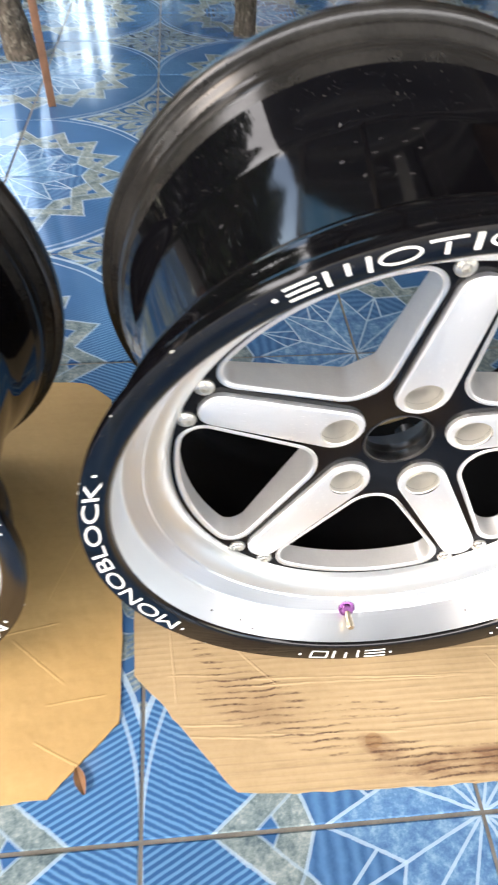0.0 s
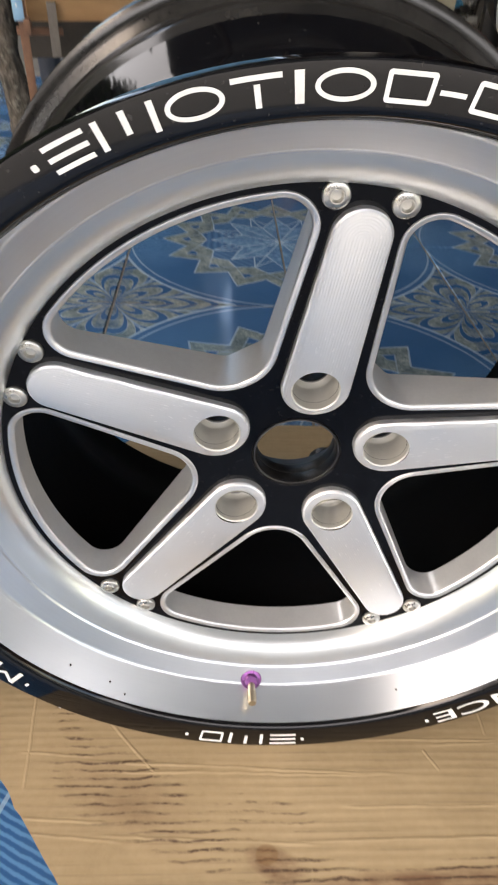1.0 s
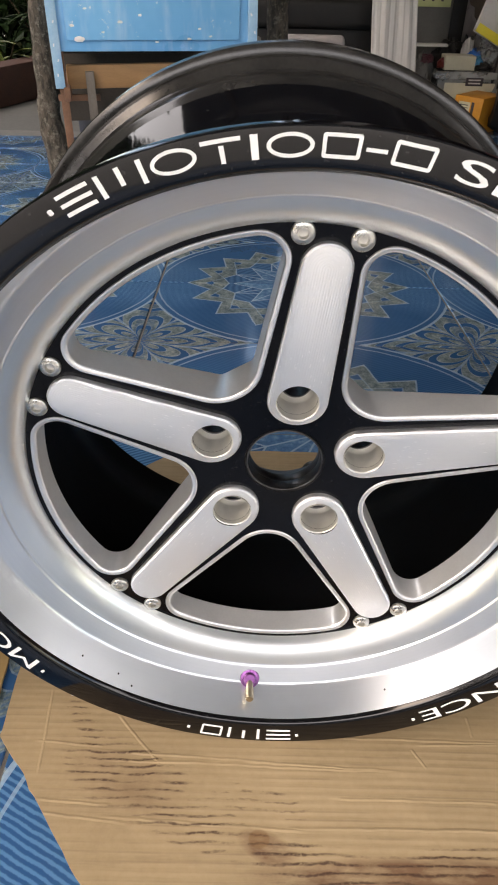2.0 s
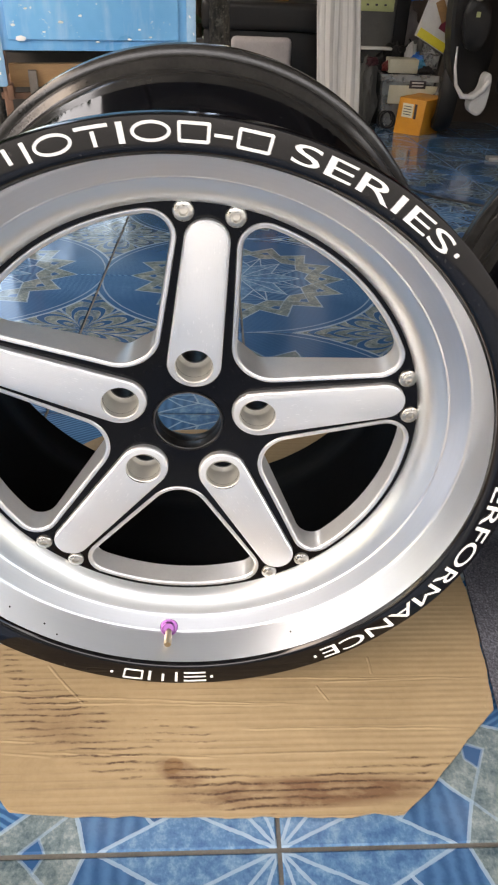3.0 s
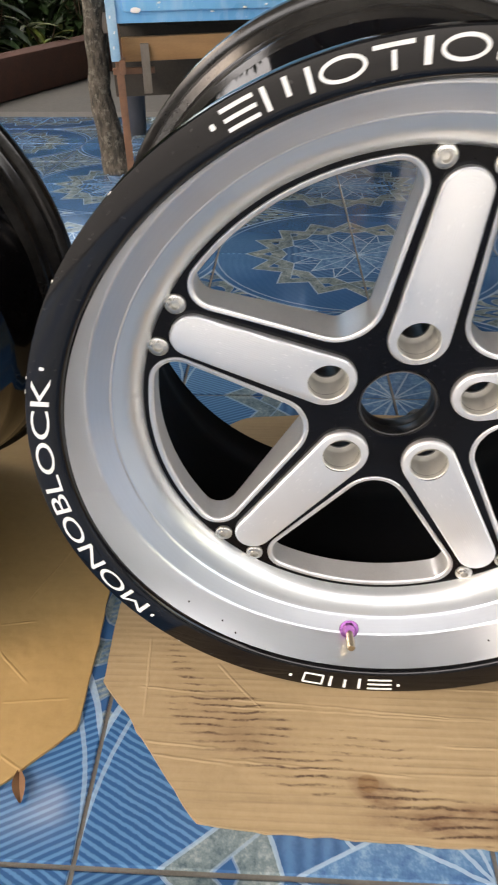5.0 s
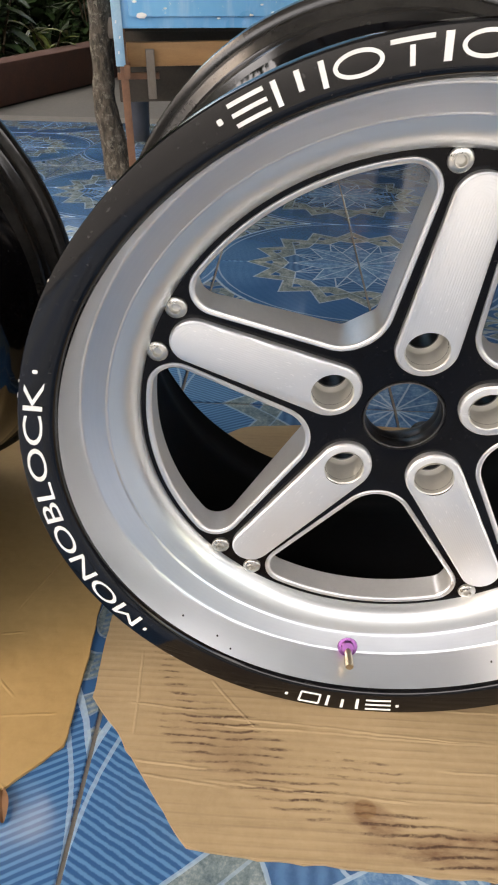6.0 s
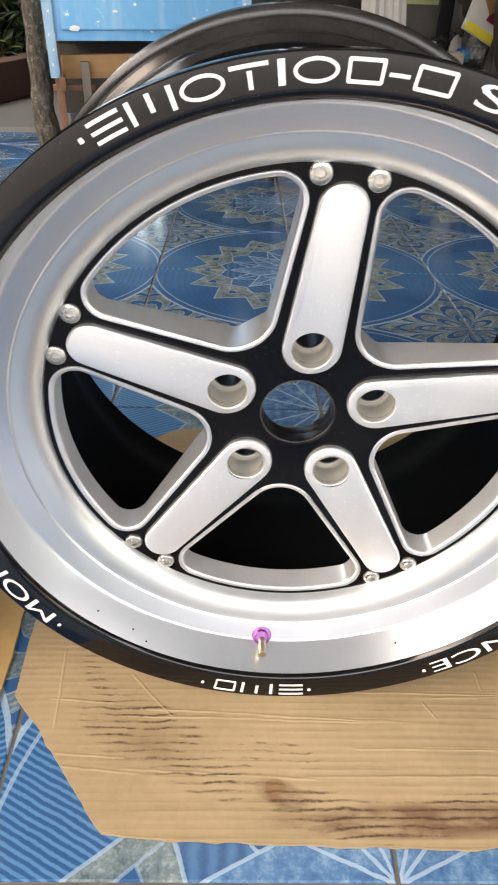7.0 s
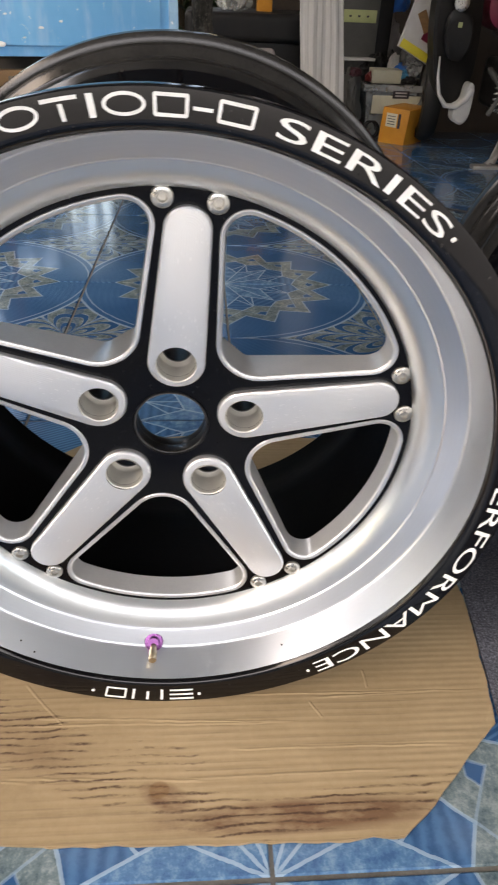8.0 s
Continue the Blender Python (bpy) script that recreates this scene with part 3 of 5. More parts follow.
def make_bolt():
    bm = lathe([(0.0071, 0.003), (0.0071, -0.0010), (0.0067, -0.0019), (0.0060, -0.0024), (0.0040, -0.0029), (0.0037, -0.0033), (0.0031, -0.0033), (0.0028, -0.0027), (0.0024, -0.0008), (0.0009, -0.0006), (0.00005, -0.0006)], 28)
    return mesh_of("bolt", bm, CHROME, True)


def band_y(r):
    return 0.0004 + (0.2451 - r) * 0.23


def bent(bm, a0, a1, r_mid, height, keep_x=None):
    """Bends flat lettering (x from 0 to its width, z up) round the flange, clockwise from a0 to a1 degrees."""
    xs = [v.co.x for v in bm.verts]
    zs = [v.co.z for v in bm.verts]
    w0, w1 = (min(xs), max(xs)) if keep_x is None else keep_x
    z0, z1 = min(zs), max(zs)
    bm.faces.index_update()
    for v in bm.verts:
        a = radians(a0 + (a1 - a0) * (v.co.x - w0) / (w1 - w0))
        r = r_mid + height * ((v.co.z - z0) / (z1 - z0) - 0.5)
        v.co = Vector((r * math.cos(a), band_y(r) - 0.0005 - v.co.y, r * math.sin(a)))
    return bm


def word(text):
    """Flat mesh of a word in the built-in font, x to the right and z up."""
    data = bpy.data.curves.new("word", "FONT")
    data.body = text
    data.size = 1.0
    data.space_character = 0.96
    data.resolution_u = 4
    ob = new("word", data)
    bpy.context.view_layer.update()
    me = bpy.data.meshes.new_from_object(ob.evaluated_get(bpy.context.evaluated_depsgraph_get()))
    bpy.data.objects.remove(ob)
    bm = bmesh.new()
    bm.from_mesh(me)
    bpy.data.meshes.remove(me)
    for v in bm.verts:
        v.co = Vector((v.co.x, 0.0, v.co.y))
    bmesh.ops.remove_doubles(bm, verts=bm.verts, dist=0.0005)
    bmesh.ops.triangulate(bm, faces=bm.faces)
    # fatten the strokes a little
    moves = {}
    for e in bm.edges:
        if len(e.link_faces) == 1:
            along = (e.verts[1].co - e.verts[0].co).normalized()
            out = Vector((along.z, 0.0, -along.x))
            if out.dot(e.link_faces[0].calc_center_median() - e.verts[0].co) > 0:
                out = -out
            for v in e.verts:
                moves.setdefault(v, []).append(out)
    for v, outs in moves.items():
        total = sum(outs, Vector())
        if total.length > 0.6:
            v.co += total / max(0.5, total.length_squared / len(outs)) * 0.002 / len(outs)
    bm.faces.index_update()
    return bm


def frame_shape(bm, x0, x1, round_off, stroke=0.17):
    """A hollow rounded block, one unit high."""
    def ring(inset):
        r = max(0.01, round_off - inset)
        cx0, cx1, cz0, cz1 = x0 + inset + r, x1 - inset - r, inset + r, 1 - inset - r
        out = []
        for cx, cz, base in ((cx1, cz1, 0), (cx0, cz1, 90), (cx0, cz0, 180), (cx1, cz0, 270)):
            for k in range(7):
                t = radians(base + 15 * k)
                out.append((cx + r * math.cos(t), 0.0, cz + r * math.sin(t)))
        return out
    loops(bm, [ring(0.0), ring(stroke)])


def ring_shape(bm, x0, x1, stroke):
    """An oval ring, one unit high."""
    cx, a = (x0 + x1) / 2, (x1 - x0) / 2
    loops(bm, [[(cx + (a - w) * math.cos(math.pi * k / 20), 0.0, 0.5 + (0.5 - w * 0.9) * math.sin(math.pi * k / 20)) for k in range(40)] for w in (0.0, stroke)])


def bar_shape(bm, x0, x1, z0=0.0, z1=1.0):
    n = max(1, int((x1 - x0) / 0.12))
    loops(bm, [[(x0 + (x1 - x0) * k / n, 0, z0) for k in range(n + 1)], [(x0 + (x1 - x0) * k / n, 0, z1) for k in range(n + 1)]], close=False)


def name_marks(plan):
    """The maker's name as plain blocks, rings and bars: (kind, start, end) along the arc."""
    bm = bmesh.new()
    for kind, x0, x1 in plan:
        if kind == "ring":
            ring_shape(bm, x0, x1, 0.17)
        elif kind == "block":
            frame_shape(bm, x0, x1, 0.12, 0.16)
        elif kind == "bars":
            for z in (0.0, 0.415, 0.83):
                bar_shape(bm, x0, x1, z, z + 0.17)
        elif kind == "posts":
            for k in range(3):
                w = x0 + (x1 - x0 - 0.22) * k / 2
                bar_shape(bm, w, w + 0.22, 0.22 * (k == 1), 1.0)
        elif kind == "cap":
            mid = (x0 + x1) / 2
            bar_shape(bm, x0, x1, 0.83, 1.0)
            bar_shape(bm, mid - 0.1, mid + 0.1, 0.0, 0.72)
        elif kind == "bar":
            bar_shape(bm, x0, x1)
        elif kind == "dash":
            bar_shape(bm, x0, x1, 0.37, 0.53)
    return bm


def islands(bm):
    """Splits a mesh into its separate pieces."""
    left, made = set(bm.faces), []
    while left:
        seed = left.pop()
        group, todo = {seed}, [seed]
        while todo:
            for e in todo.pop().edges:
                for g in e.link_faces:
                    if g in left:
                        left.discard(g)
                        group.add(g)
                        todo.append(g)
        piece, known = bmesh.new(), {}
        for f in sorted(group, key=lambda f: f.index):
            for v in f.verts:
                if v not in known:
                    known[v] = piece.verts.new(v.co)
            piece.faces.new([known[v] for v in f.verts])
        made.append(piece)
    bm.free()
    return made


def degree_marks(plan, a0, a1, wheel, label):
    """Marks whose starts and ends are given in degrees, on the flange."""
    unit = math.degrees(0.011 / 0.2366)
    bm = name_marks([(k, (a0 - s) / unit, (a0 - e) / unit) for k, s, e in plan])
    bent(bm, a0, a1, 0.2366, 0.011, (0.0, (a0 - a1) / unit))
    for piece in islands(bm):
        part("name_mark", piece, WHITE, wheel, label, smooth=False)


def dot_mark(a, wheel):
    bm = bmesh.new()
    frame_shape(bm, 0.0, 1.0, 0.3, 0.499)
    bent(bm, a + 0.32, a - 0.32, 0.2372, 0.0028)
    part("dot_mark", bm, WHITE, wheel, smooth=False)


def make_wheel():
    wheel = thing("alloy_wheel", pose(0, 0, ZC), "deep-dish five-spoke alloy wheel, black and machined silver, standing on cardboard", "wheel", "alloy wheels")
    # outer barrel with both flanges and its inner side
    outer = [(0.2276, 0.0044), (0.2440, 0.0006), (0.2449, 0.0008), (0.2451, 0.0016), (0.2451, 0.0085), (0.2446, 0.0105), (0.2405, 0.0125), (0.2330, 0.0140), (0.2292, 0.0170), (0.2285, 0.0200),
             (0.2280, 0.0440), (0.2292, 0.0500), (0.2270, 0.0580), (0.2120, 0.0740), (0.2075, 0.0800), (0.2060, 0.0880), (0.2060, 0.1880), (0.2078, 0.1980), (0.2120, 0.2080),
             (0.2235, 0.2400), (0.2270, 0.2470), (0.2292, 0.2520), (0.2284, 0.2560), (0.2282, 0.2640), (0.2290, 0.2690), (0.2310, 0.2716), (0.2352, 0.2728), (0.2366, 0.2742), (0.2368, 0.2770), (0.2380, 0.2792), (0.2430, 0.2800), (0.2454, 0.2818), (0.2461, 0.2860), (0.2461, 0.2920), (0.2450, 0.2945)]
    rear = [(0.2450, 0.2945), (0.2410, 0.2940), (0.2390, 0.2910), (0.2240, 0.2830), (0.2225, 0.2640), (0.2190, 0.2440), (0.2030, 0.2100), (0.1990, 0.1900), (0.1985, 0.0950), (0.1980, 0.0860), (0.1832, 0.0840)]
    bm = lathe(outer[4:20], 160)
    bmesh.ops.reverse_faces(bm, faces=bm.faces)
    part("barrel", bm, BARREL, wheel, "gloss black wheel barrel")
    bm = lathe(outer[19:], 160)
    bmesh.ops.reverse_faces(bm, faces=bm.faces)
    part("rear_flange", bm, DUSTY, wheel, "dusty black rolled rear flange")
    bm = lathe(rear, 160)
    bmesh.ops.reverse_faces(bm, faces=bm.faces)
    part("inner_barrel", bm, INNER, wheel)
    bm = lathe([(0.2234, 0.0102), (0.2240, 0.0082), (0.2250, 0.0063), (0.2263, 0.0050), (0.2280, 0.0042), (0.2296, 0.0040)] + outer[1:5], 160)
    bmesh.ops.reverse_faces(bm, faces=bm.faces)
    part("flange", bm, FLANGE, wheel, "gloss black lettered outer flange")
    dish = [(0.1826, 0.0648), (0.1830, 0.0630), (0.1838, 0.0604), (0.1852, 0.0576), (0.1872, 0.0549), (0.1898, 0.0525), (0.1930, 0.0504), (0.1962, 0.0489), (0.1990, 0.0478), (0.2004, 0.0473),
            (0.2012, 0.0469), (0.2020, 0.0466), (0.2025, 0.0461), (0.2029, 0.0453), (0.2034, 0.0449), (0.2162, 0.0394), (0.2174, 0.0386), (0.2182, 0.0375), (0.2186, 0.0360), (0.2232, 0.0102), (0.2236, 0.0090)]
    for name, rows, metal, label in (("dish", dish[10:], SILVER, "turned silver dish of the wheel"), ("cove", dish[:11], POLISHED, "polished bright cove round the spokes")):
        me = mesh_of(name, lathe(rows, 192), metal)
        me.polygons.foreach_set("use_smooth", [True] * len(me.polygons))
        me.set_sharp_from_angle(angle=radians(25))
        part(name, me, None, wheel, label)
    part("spoke_disc", make_disc(), None, wheel, "gloss black spoke centre")
    y0 = disc_y(0.03)
    bore = [(0.0298, y0 - 0.0002), (0.0292, y0 + 0.0014), (0.0284, y0 + 0.0018), (0.0280, y0 + 0.0004), (0.0271, y0 + 0.0002), (0.0266, y0 + 0.0016), (0.0262, y0 + 0.008), (0.0266, y0 + 0.009), (0.0262, y0 + 0.010), (0.0262, y0 + 0.0165), (0.0272, y0 + 0.018), (0.0414, y0 + 0.0395)]
    part("centre_bore", lathe(bore, 64), HUB, wheel, "dull machined centre bore")
    trim, wall, pad, lug, bolt = make_trim(), make_window_wall(), make_pad(), make_lug(), make_bolt()
    for k in range(5):
        spin = Matrix.Rotation(-radians(PHASE + 72 * k), 4, "Y")
        face = part("spoke_face", pad, None, wheel, "milled aluminium spoke face", m=spin)
        part("lug_pocket", lug, None, face, m=Matrix.Identity(4))
        edge = part("window_trim", trim, None, wheel, "bright machined window edge", m=Matrix.Rotation(-radians(PHASE + 36 + 72 * k), 4, "Y"))
        part("window_wall", wall, None, edge, "satin metal window wall")
        for side in (-5.52, 5.52):
            a = radians(PHASE + 72 * k + side)
            part("bolt", bolt, None, wheel, m=Matrix.Translation((0.177 * math.cos(a), 0.0642, 0.177 * math.sin(a))))
    # valve
    a = radians(264.4)
    at = Matrix.Translation((0.2132 * math.cos(a), 0.0402, 0.2132 * math.sin(a))) @ Matrix.Rotation(radians(-38), 4, "X")
    nut = part("valve_nut", lathe([(0.0085, 0.002), (0.0085, -0.0006), (0.0078, -0.0016), (0.0056, -0.0019), (0.0054, -0.0055), (0.0048, -0.0062), (0.0001, -0.0062)], 6 * 5), PURPLE, wheel, "purple anodised valve nut", m=at)
    part("valve_stem", lathe([(0.0031, 0.0), (0.0031, -0.012), (0.0036, -0.0124), (0.0036, -0.0225), (0.003, -0.0235), (0.0001, -0.0235)], 20), BRASS, nut, "brass valve stem", m=Matrix.Rotation(radians(28), 4, "X"))
    # small dark chips on the lower dish
    for r, y, deg in ((0.2209, 0.0201, -135.0), (0.2210, 0.0196, -125.9), (0.2221, 0.0142, -122.3), (0.2202, 0.0236, -64.8)):
        a = radians(deg)
        bm = bmesh.new()
        bmesh.ops.create_icosphere(bm, subdivisions=1, radius=0.0009)
        part("chip", bm, INNER, wheel, m=Matrix.Translation((r * math.cos(a), y, r * math.sin(a))))
    # pale scuffs on the edge of the flange
    for deg, length in ((166.0, 0.005), (163.6, 0.003), (134.2, 0.0035), (148.0, 0.0025), (228.0, 0.004), (31.0, 0.003)):
        a = radians(deg)
        bm = bmesh.new()
        bmesh.ops.create_icosphere(bm, subdivisions=1, radius=1.0)
        bmesh.ops.scale(bm, verts=bm.verts, vec=(0.0004, 0.0006, length / 2))
        part("scuff", bm, POCKET, wheel, m=Matrix.Rotation(-a, 4, "Y") @ Matrix.Translation((0.2449, 0.0011, 0)))
    # pale glue marks on the barrel
    for deg, y, turn, length in ((105, 0.196, 1.2, 0.013), (103.5, 0.17, 0.2, 0.005), (101, 0.152, 0.1, 0.007), (99, 0.168, 0.4, 0.006), (97.5, 0.142, 0.2, 0.006), (95, 0.16, 0.1, 0.007), (93, 0.15, 0.3, 0.006),
                              (92, 0.176, 0.1, 0.008), (107, 0.15, 0.6, 0.006), (104, 0.128, 0.9, 0.007), (96.5, 0.12, 0.1, 0.006), (132, 0.15, 0.5, 0.006), (128, 0.16, 0.2, 0.004)):
        bm = bmesh.new()
        bmesh.ops.create_icosphere(bm, subdivisions=1, radius=1.0)
        bmesh.ops.scale(bm, verts=bm.verts, vec=(0.0002, 0.0005, length / 2.4))
        r = 0.2059 if y < 0.188 else 0.2074
        part("glue_mark", bm, GLUE, wheel, "pale glue mark", m=Matrix.Rotation(-radians(deg), 4, "Y") @ Matrix.Translation((r, y, 0)) @ Matrix.Rotation(turn, 4, "X"))
    # lettering on the flange
    degree_marks([("bars", 118.9, 114.9), ("posts", 114.1, 108.6), ("ring", 107.9, 102.8), ("cap", 102.2, 98.0), ("bar", 97.05, 96.25), ("ring", 95.4, 90.4), ("block", 89.6, 85.5), ("dash", 85.0, 82.7), ("block", 82.1, 77.6)], 119.0, 77.5, wheel, "white name marks as plain blocks")
    degree_marks([("bars", 273.6, 268.6), ("posts", 267.2, 260.6), ("block", 259.4, 255.0)], 273.6, 255.0, wheel, "white name marks as plain blocks")
    for text, a0, a1 in (("SERIES", 74.9, 48.6), ("PERFORMANCE", 4.0, -59.2), ("MONOBLOCK", 217.5, 163.2)):
        for piece in islands(bent(word(text), a0, a1, 0.2366, 0.0108)):
            part("letter", piece, WHITE, wheel, "white painted letter", smooth=False)
    for a in (120.3, 47.3, 6.6, 299.1, 274.9, 252.4, 219.6, 161.6):
        dot_mark(a, wheel)
    return wheel


wheel = make_wheel()


def stand_wheel(x, y, turn, yaw, label):
    made = copy_thing(wheel, pose(x, y, ZC, 0, 0, yaw) @ Matrix.Rotation(-radians(turn), 4, "Y"))
    return tagged(made, label)


stand_wheel(-0.534, 0.0, 111.5, 0.0, "matching deep-dish alloy wheel with black barrel, on a tan board")
stand_wheel(0.494, 0.0, 9.0, -3.1, "matching deep-dish alloy wheel with black barrel, on a grey mat")

# ---- boards, mat ----
BOARD = [(-0.141, -0.1115), (-0.09, -0.1158), (0.0, -0.119), (0.1, -0.121), (0.1786, -0.1212), (0.194, -0.109), (0.2819, -0.030), (0.292, 0.03), (0.30, 0.12), (0.29, 0.3), (0.185, 0.405), (0.0, 0.412), (-0.13, 0.398), (-0.222, 0.32), (-0.232, 0.2), (-0.237, 0.065), (-0.2345, 0.0)]


def board(name, outline, material, label):
    ragged = []
    for p0, p1 in zip(outline, outline[1:] + outline[:1]):
        steps = max(1, int(math.dist(p0, p1) / 0.008))
        for k in range(steps):
            q = Vector((p0[0] + (p1[0] - p0[0]) * k / steps, p0[1] + (p1[1] - p0[1]) * k / steps, 0.0))
            q += Vector((noise.noise(q * 45), noise.noise(q * 45 + Vector((9, 3, 0))), 0)) * 0.0024 + Vector((noise.noise(q * 190), noise.noise(q * 170 + Vector((5, 1, 2))), 0)) * 0.0011
            ragged.append((q.x, q.y))
    bm = slab(ragged, 0.0006, 0.0036)
    edges = [e for e in bm.edges if all(v.co.z > 0.002 for v in e.verts)]
    bmesh.ops.bevel(bm, geom=edges, offset=0.0008, segments=2, affect="EDGES")
    # the rim curls up a little here and there
    for v in bm.verts:
        v.co.z += 0.0022 * max(0.0, noise.noise(Vector((v.co.x * 7, v.co.y * 7, 1.5))) + 0.15)
    return solo(name, bm, material, label, "cardboard", "cardboard sheets", smooth=False)


board("cardboard_sheet", BOARD, CARD, "brown corrugated cardboard sheet with dark rubbed stains on the tiles")
BOARD_B = [(-0.86, 0.02), (-0.80, -0.06), (-0.74, -0.105), (-0.5, -0.108), (-0.348, -0.106), (-0.309, -0.104), (-0.248, -0.044), (-0.249, 0.066), (-0.262, 0.25), (-0.277, 0.379), (-0.311, 0.412), (-0.45, 0.42), (-0.75, 0.41), (-0.85, 0.3)]
board("cardboard_sheet", BOARD_B, CARD_B, "smooth tan cardboard sheet under a black wheel")


def speckled(name):
    n = Nodes(name)
    at = n.node("TexCoord").outputs["Object"]
    speck = n.noise(520, 3, 0.8, at=at)
    cloud = n.noise(16, 4, at=at)
    tone = n.math("ADD", n.math("MULTIPLY", speck, 0.8), n.math("MULTIPLY", cloud, 0.2))
    colour = n.ramp(tone, [(0.36, (0.02, 0.022, 0.03)), (0.5, (0.085, 0.09, 0.11)), (0.66, (0.26, 0.27, 0.32))])
    return n.done(colour, 0.8, 0.0, n.bump(speck, 0.5, 0.0012))


MAT_GREY = speckled("speckled_grey_mat")
bm = slab([(0.235, -0.45), (0.262, -0.175), (0.287, -0.03), (0.303, 0.12), (0.335, 0.42), (0.98, 0.42), (0.96, -0.45)], 0.0005, 0.0035)
solo("floor_mat", bm, MAT_GREY, "grey speckled floor mat on blue tiles", "mat", smooth=False)

# ---- floor, roof and walls of the porch ----
BEIGE = worn("aged_ceiling_boards", (0.22, 0.22, 0.21), (0.32, 0.32, 0.305), (0.7, 0.9), scale=3)
CONCRETE = worn("grey_concrete", (0.58, 0.575, 0.55), (0.72, 0.715, 0.685), (0.75, 0.95), scale=2.2, grain=0.4, size=0.004)
# Ground kept dark and greenish so its colour stands for garden shade.
SOIL = worn("shaded_ground", (0.04, 0.045, 0.028), (0.095, 0.095, 0.062), (0.9, 1.0), scale=1.2, grain=0.5, size=0.01)

X0, X1, Y0, Y1 = TX - 7 * TILE, TX + 7 * TILE, TY - 2 * TILE, TY + 13 * TILE
bm = bmesh.new()
line_y = [Y0, KNEE, Y1]
rings = [[(X0, y, floor_z(y) - 0.002) for y in line_y], [(X1, y, floor_z(y) - 0.002) for y in line_y]]
loops(bm, rings, close=False)
loops(bm, [[(x, Y0, -0.5), (x, Y0, -0.0025)] for x in (X0, X1)], close=False)
floor = solo("floor", bm, GROUT, "blue printed ceramic tile floor with grey joints", "floor", kind="structure", smooth=False)

bm = slab([(-60, -60), (60, -60), (60, 60), (-60, 60)], -0.62, -0.52)
solo("ground", bm, SOIL, "yard ground beyond the porch, garden shade put into its dark colour", "ground", kind="structure", smooth=False)
bm = slab([(-3.6, -6.89), (4.5, -6.89), (4.5, -0.67), (0.11, -0.67), (0.11, Y0 - 0.002), (-3.6, Y0 - 0.002)], -0.5, 0.006)
solo("pavement", bm, CONCRETE, "pale grey concrete yard before the porch", "pavement", kind="structure", smooth=False)

# Ceiling stays out of view; its edges are placed to shape the sky light.
bm = box((5.2, 3.3, 0.12), (0.7, -1.05, 2.62))
box((4.8, 5.1, 0.12), (0.9, 3.152, 2.62), bm=bm)
for k in range(11):
    y = -2.6 + 0.74 * k
    width = 5.1 if y < 0.6 else 4.7
    box((width, 0.07, 0.14), (3.25 - width / 2, y, 2.48), bm=bm)
solo("ceiling", bm, BEIGE, "aged grey painted porch ceiling with joists, unseen, cut to block sky", "ceiling", kind="structure", smooth=False)
# Unseen wall added across the yard to darken the low sky in reflections.
SKY_BLOCK = worn("grey_sky_block_plaster", (0.12, 0.12, 0.115), (0.22, 0.215, 0.2), (0.8, 0.95), scale=1.5, grain=0.3, size=0.004)
solo("wall_south", box((14.0, 0.2, 3.6), (0.5, -7.0, 1.3)), SKY_BLOCK, "plain grey wall across the yard, unseen, added to block low sky", "wall", kind="structure", smooth=False)
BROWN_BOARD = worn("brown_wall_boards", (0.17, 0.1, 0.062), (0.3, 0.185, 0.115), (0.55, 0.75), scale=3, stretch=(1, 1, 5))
# Same brown boards, darkened so the colour carries the dim back's shade.
SHADE_WALL = worn("shade_brown_boards", (0.03, 0.022, 0.017), (0.06, 0.045, 0.036), (0.6, 0.8), scale=3, stretch=(5, 1, 1))
solo("wall_east", box((0.15, 6.4, 3.2), (2.9, 2.0, 1.0)), BROWN_BOARD, "plain brown timber-clad wall", "wall", kind="structure", smooth=False)
solo("wall_north", box((2.7, 0.15, 3.4), (1.55, 5.0, 0.9)), SHADE_WALL, "plain brown timber wall behind stored things, darkened to hold the dim back's shade", "wall", kind="structure", smooth=False)

# ---- things at the porch edge ----
def blue_paint():
    n = Nodes("worn_blue_paint")
    at = n.node("TexCoord").outputs["Object"]
    cloud = n.noise(5, 4, at=at)
    chip = n.noise(46, 5, 0.75, at=at)
    wipe = n.noise(11, 4, 0.6, at=at, stretch=(2.5, 2.5, 0.5))
    colour = n.ramp(cloud, [(0.3, (0.1, 0.38, 0.7)), (0.7, (0.2, 0.53, 0.82))])
    colour = n.mix(n.span(wipe, 0.5, 0.72, 0.0, 0.6), colour, (0.42, 0.62, 0.8))
    colour = n.mix(n.span(chip, 0.65, 0.7, 0.0, 0.9), colour, (0.78, 0.8, 0.8))
    return n.done(colour, n.span(cloud, 0.3, 0.7, 0.22, 0.42), 0.0, n.bump(n.math("ADD", cloud, n.math("MULTIPLY", chip, 0.3)), 0.12, 0.003))


BLUE_PAINT = blue_paint()
BLUE_PALE = worn("pale_blue_paint", (0.2, 0.42, 0.62), (0.42, 0.62, 0.76), (0.35, 0.55), scale=24, grain=0.3)
RUST = worn("rusty_iron", (0.1, 0.05, 0.03), (0.26, 0.13, 0.075), (0.6, 0.85), scale=30, grain=0.5)
TAN_WOOD = worn("pale_timber", (0.22, 0.115, 0.045), (0.36, 0.2, 0.085), (0.5, 0.7), scale=8, stretch=(1, 6, 6))
GREY_WOOD = worn("grey_timber", (0.1, 0.085, 0.07), (0.22, 0.19, 0.16), (0.7, 0.9), scale=10, stretch=(4, 4, 1))
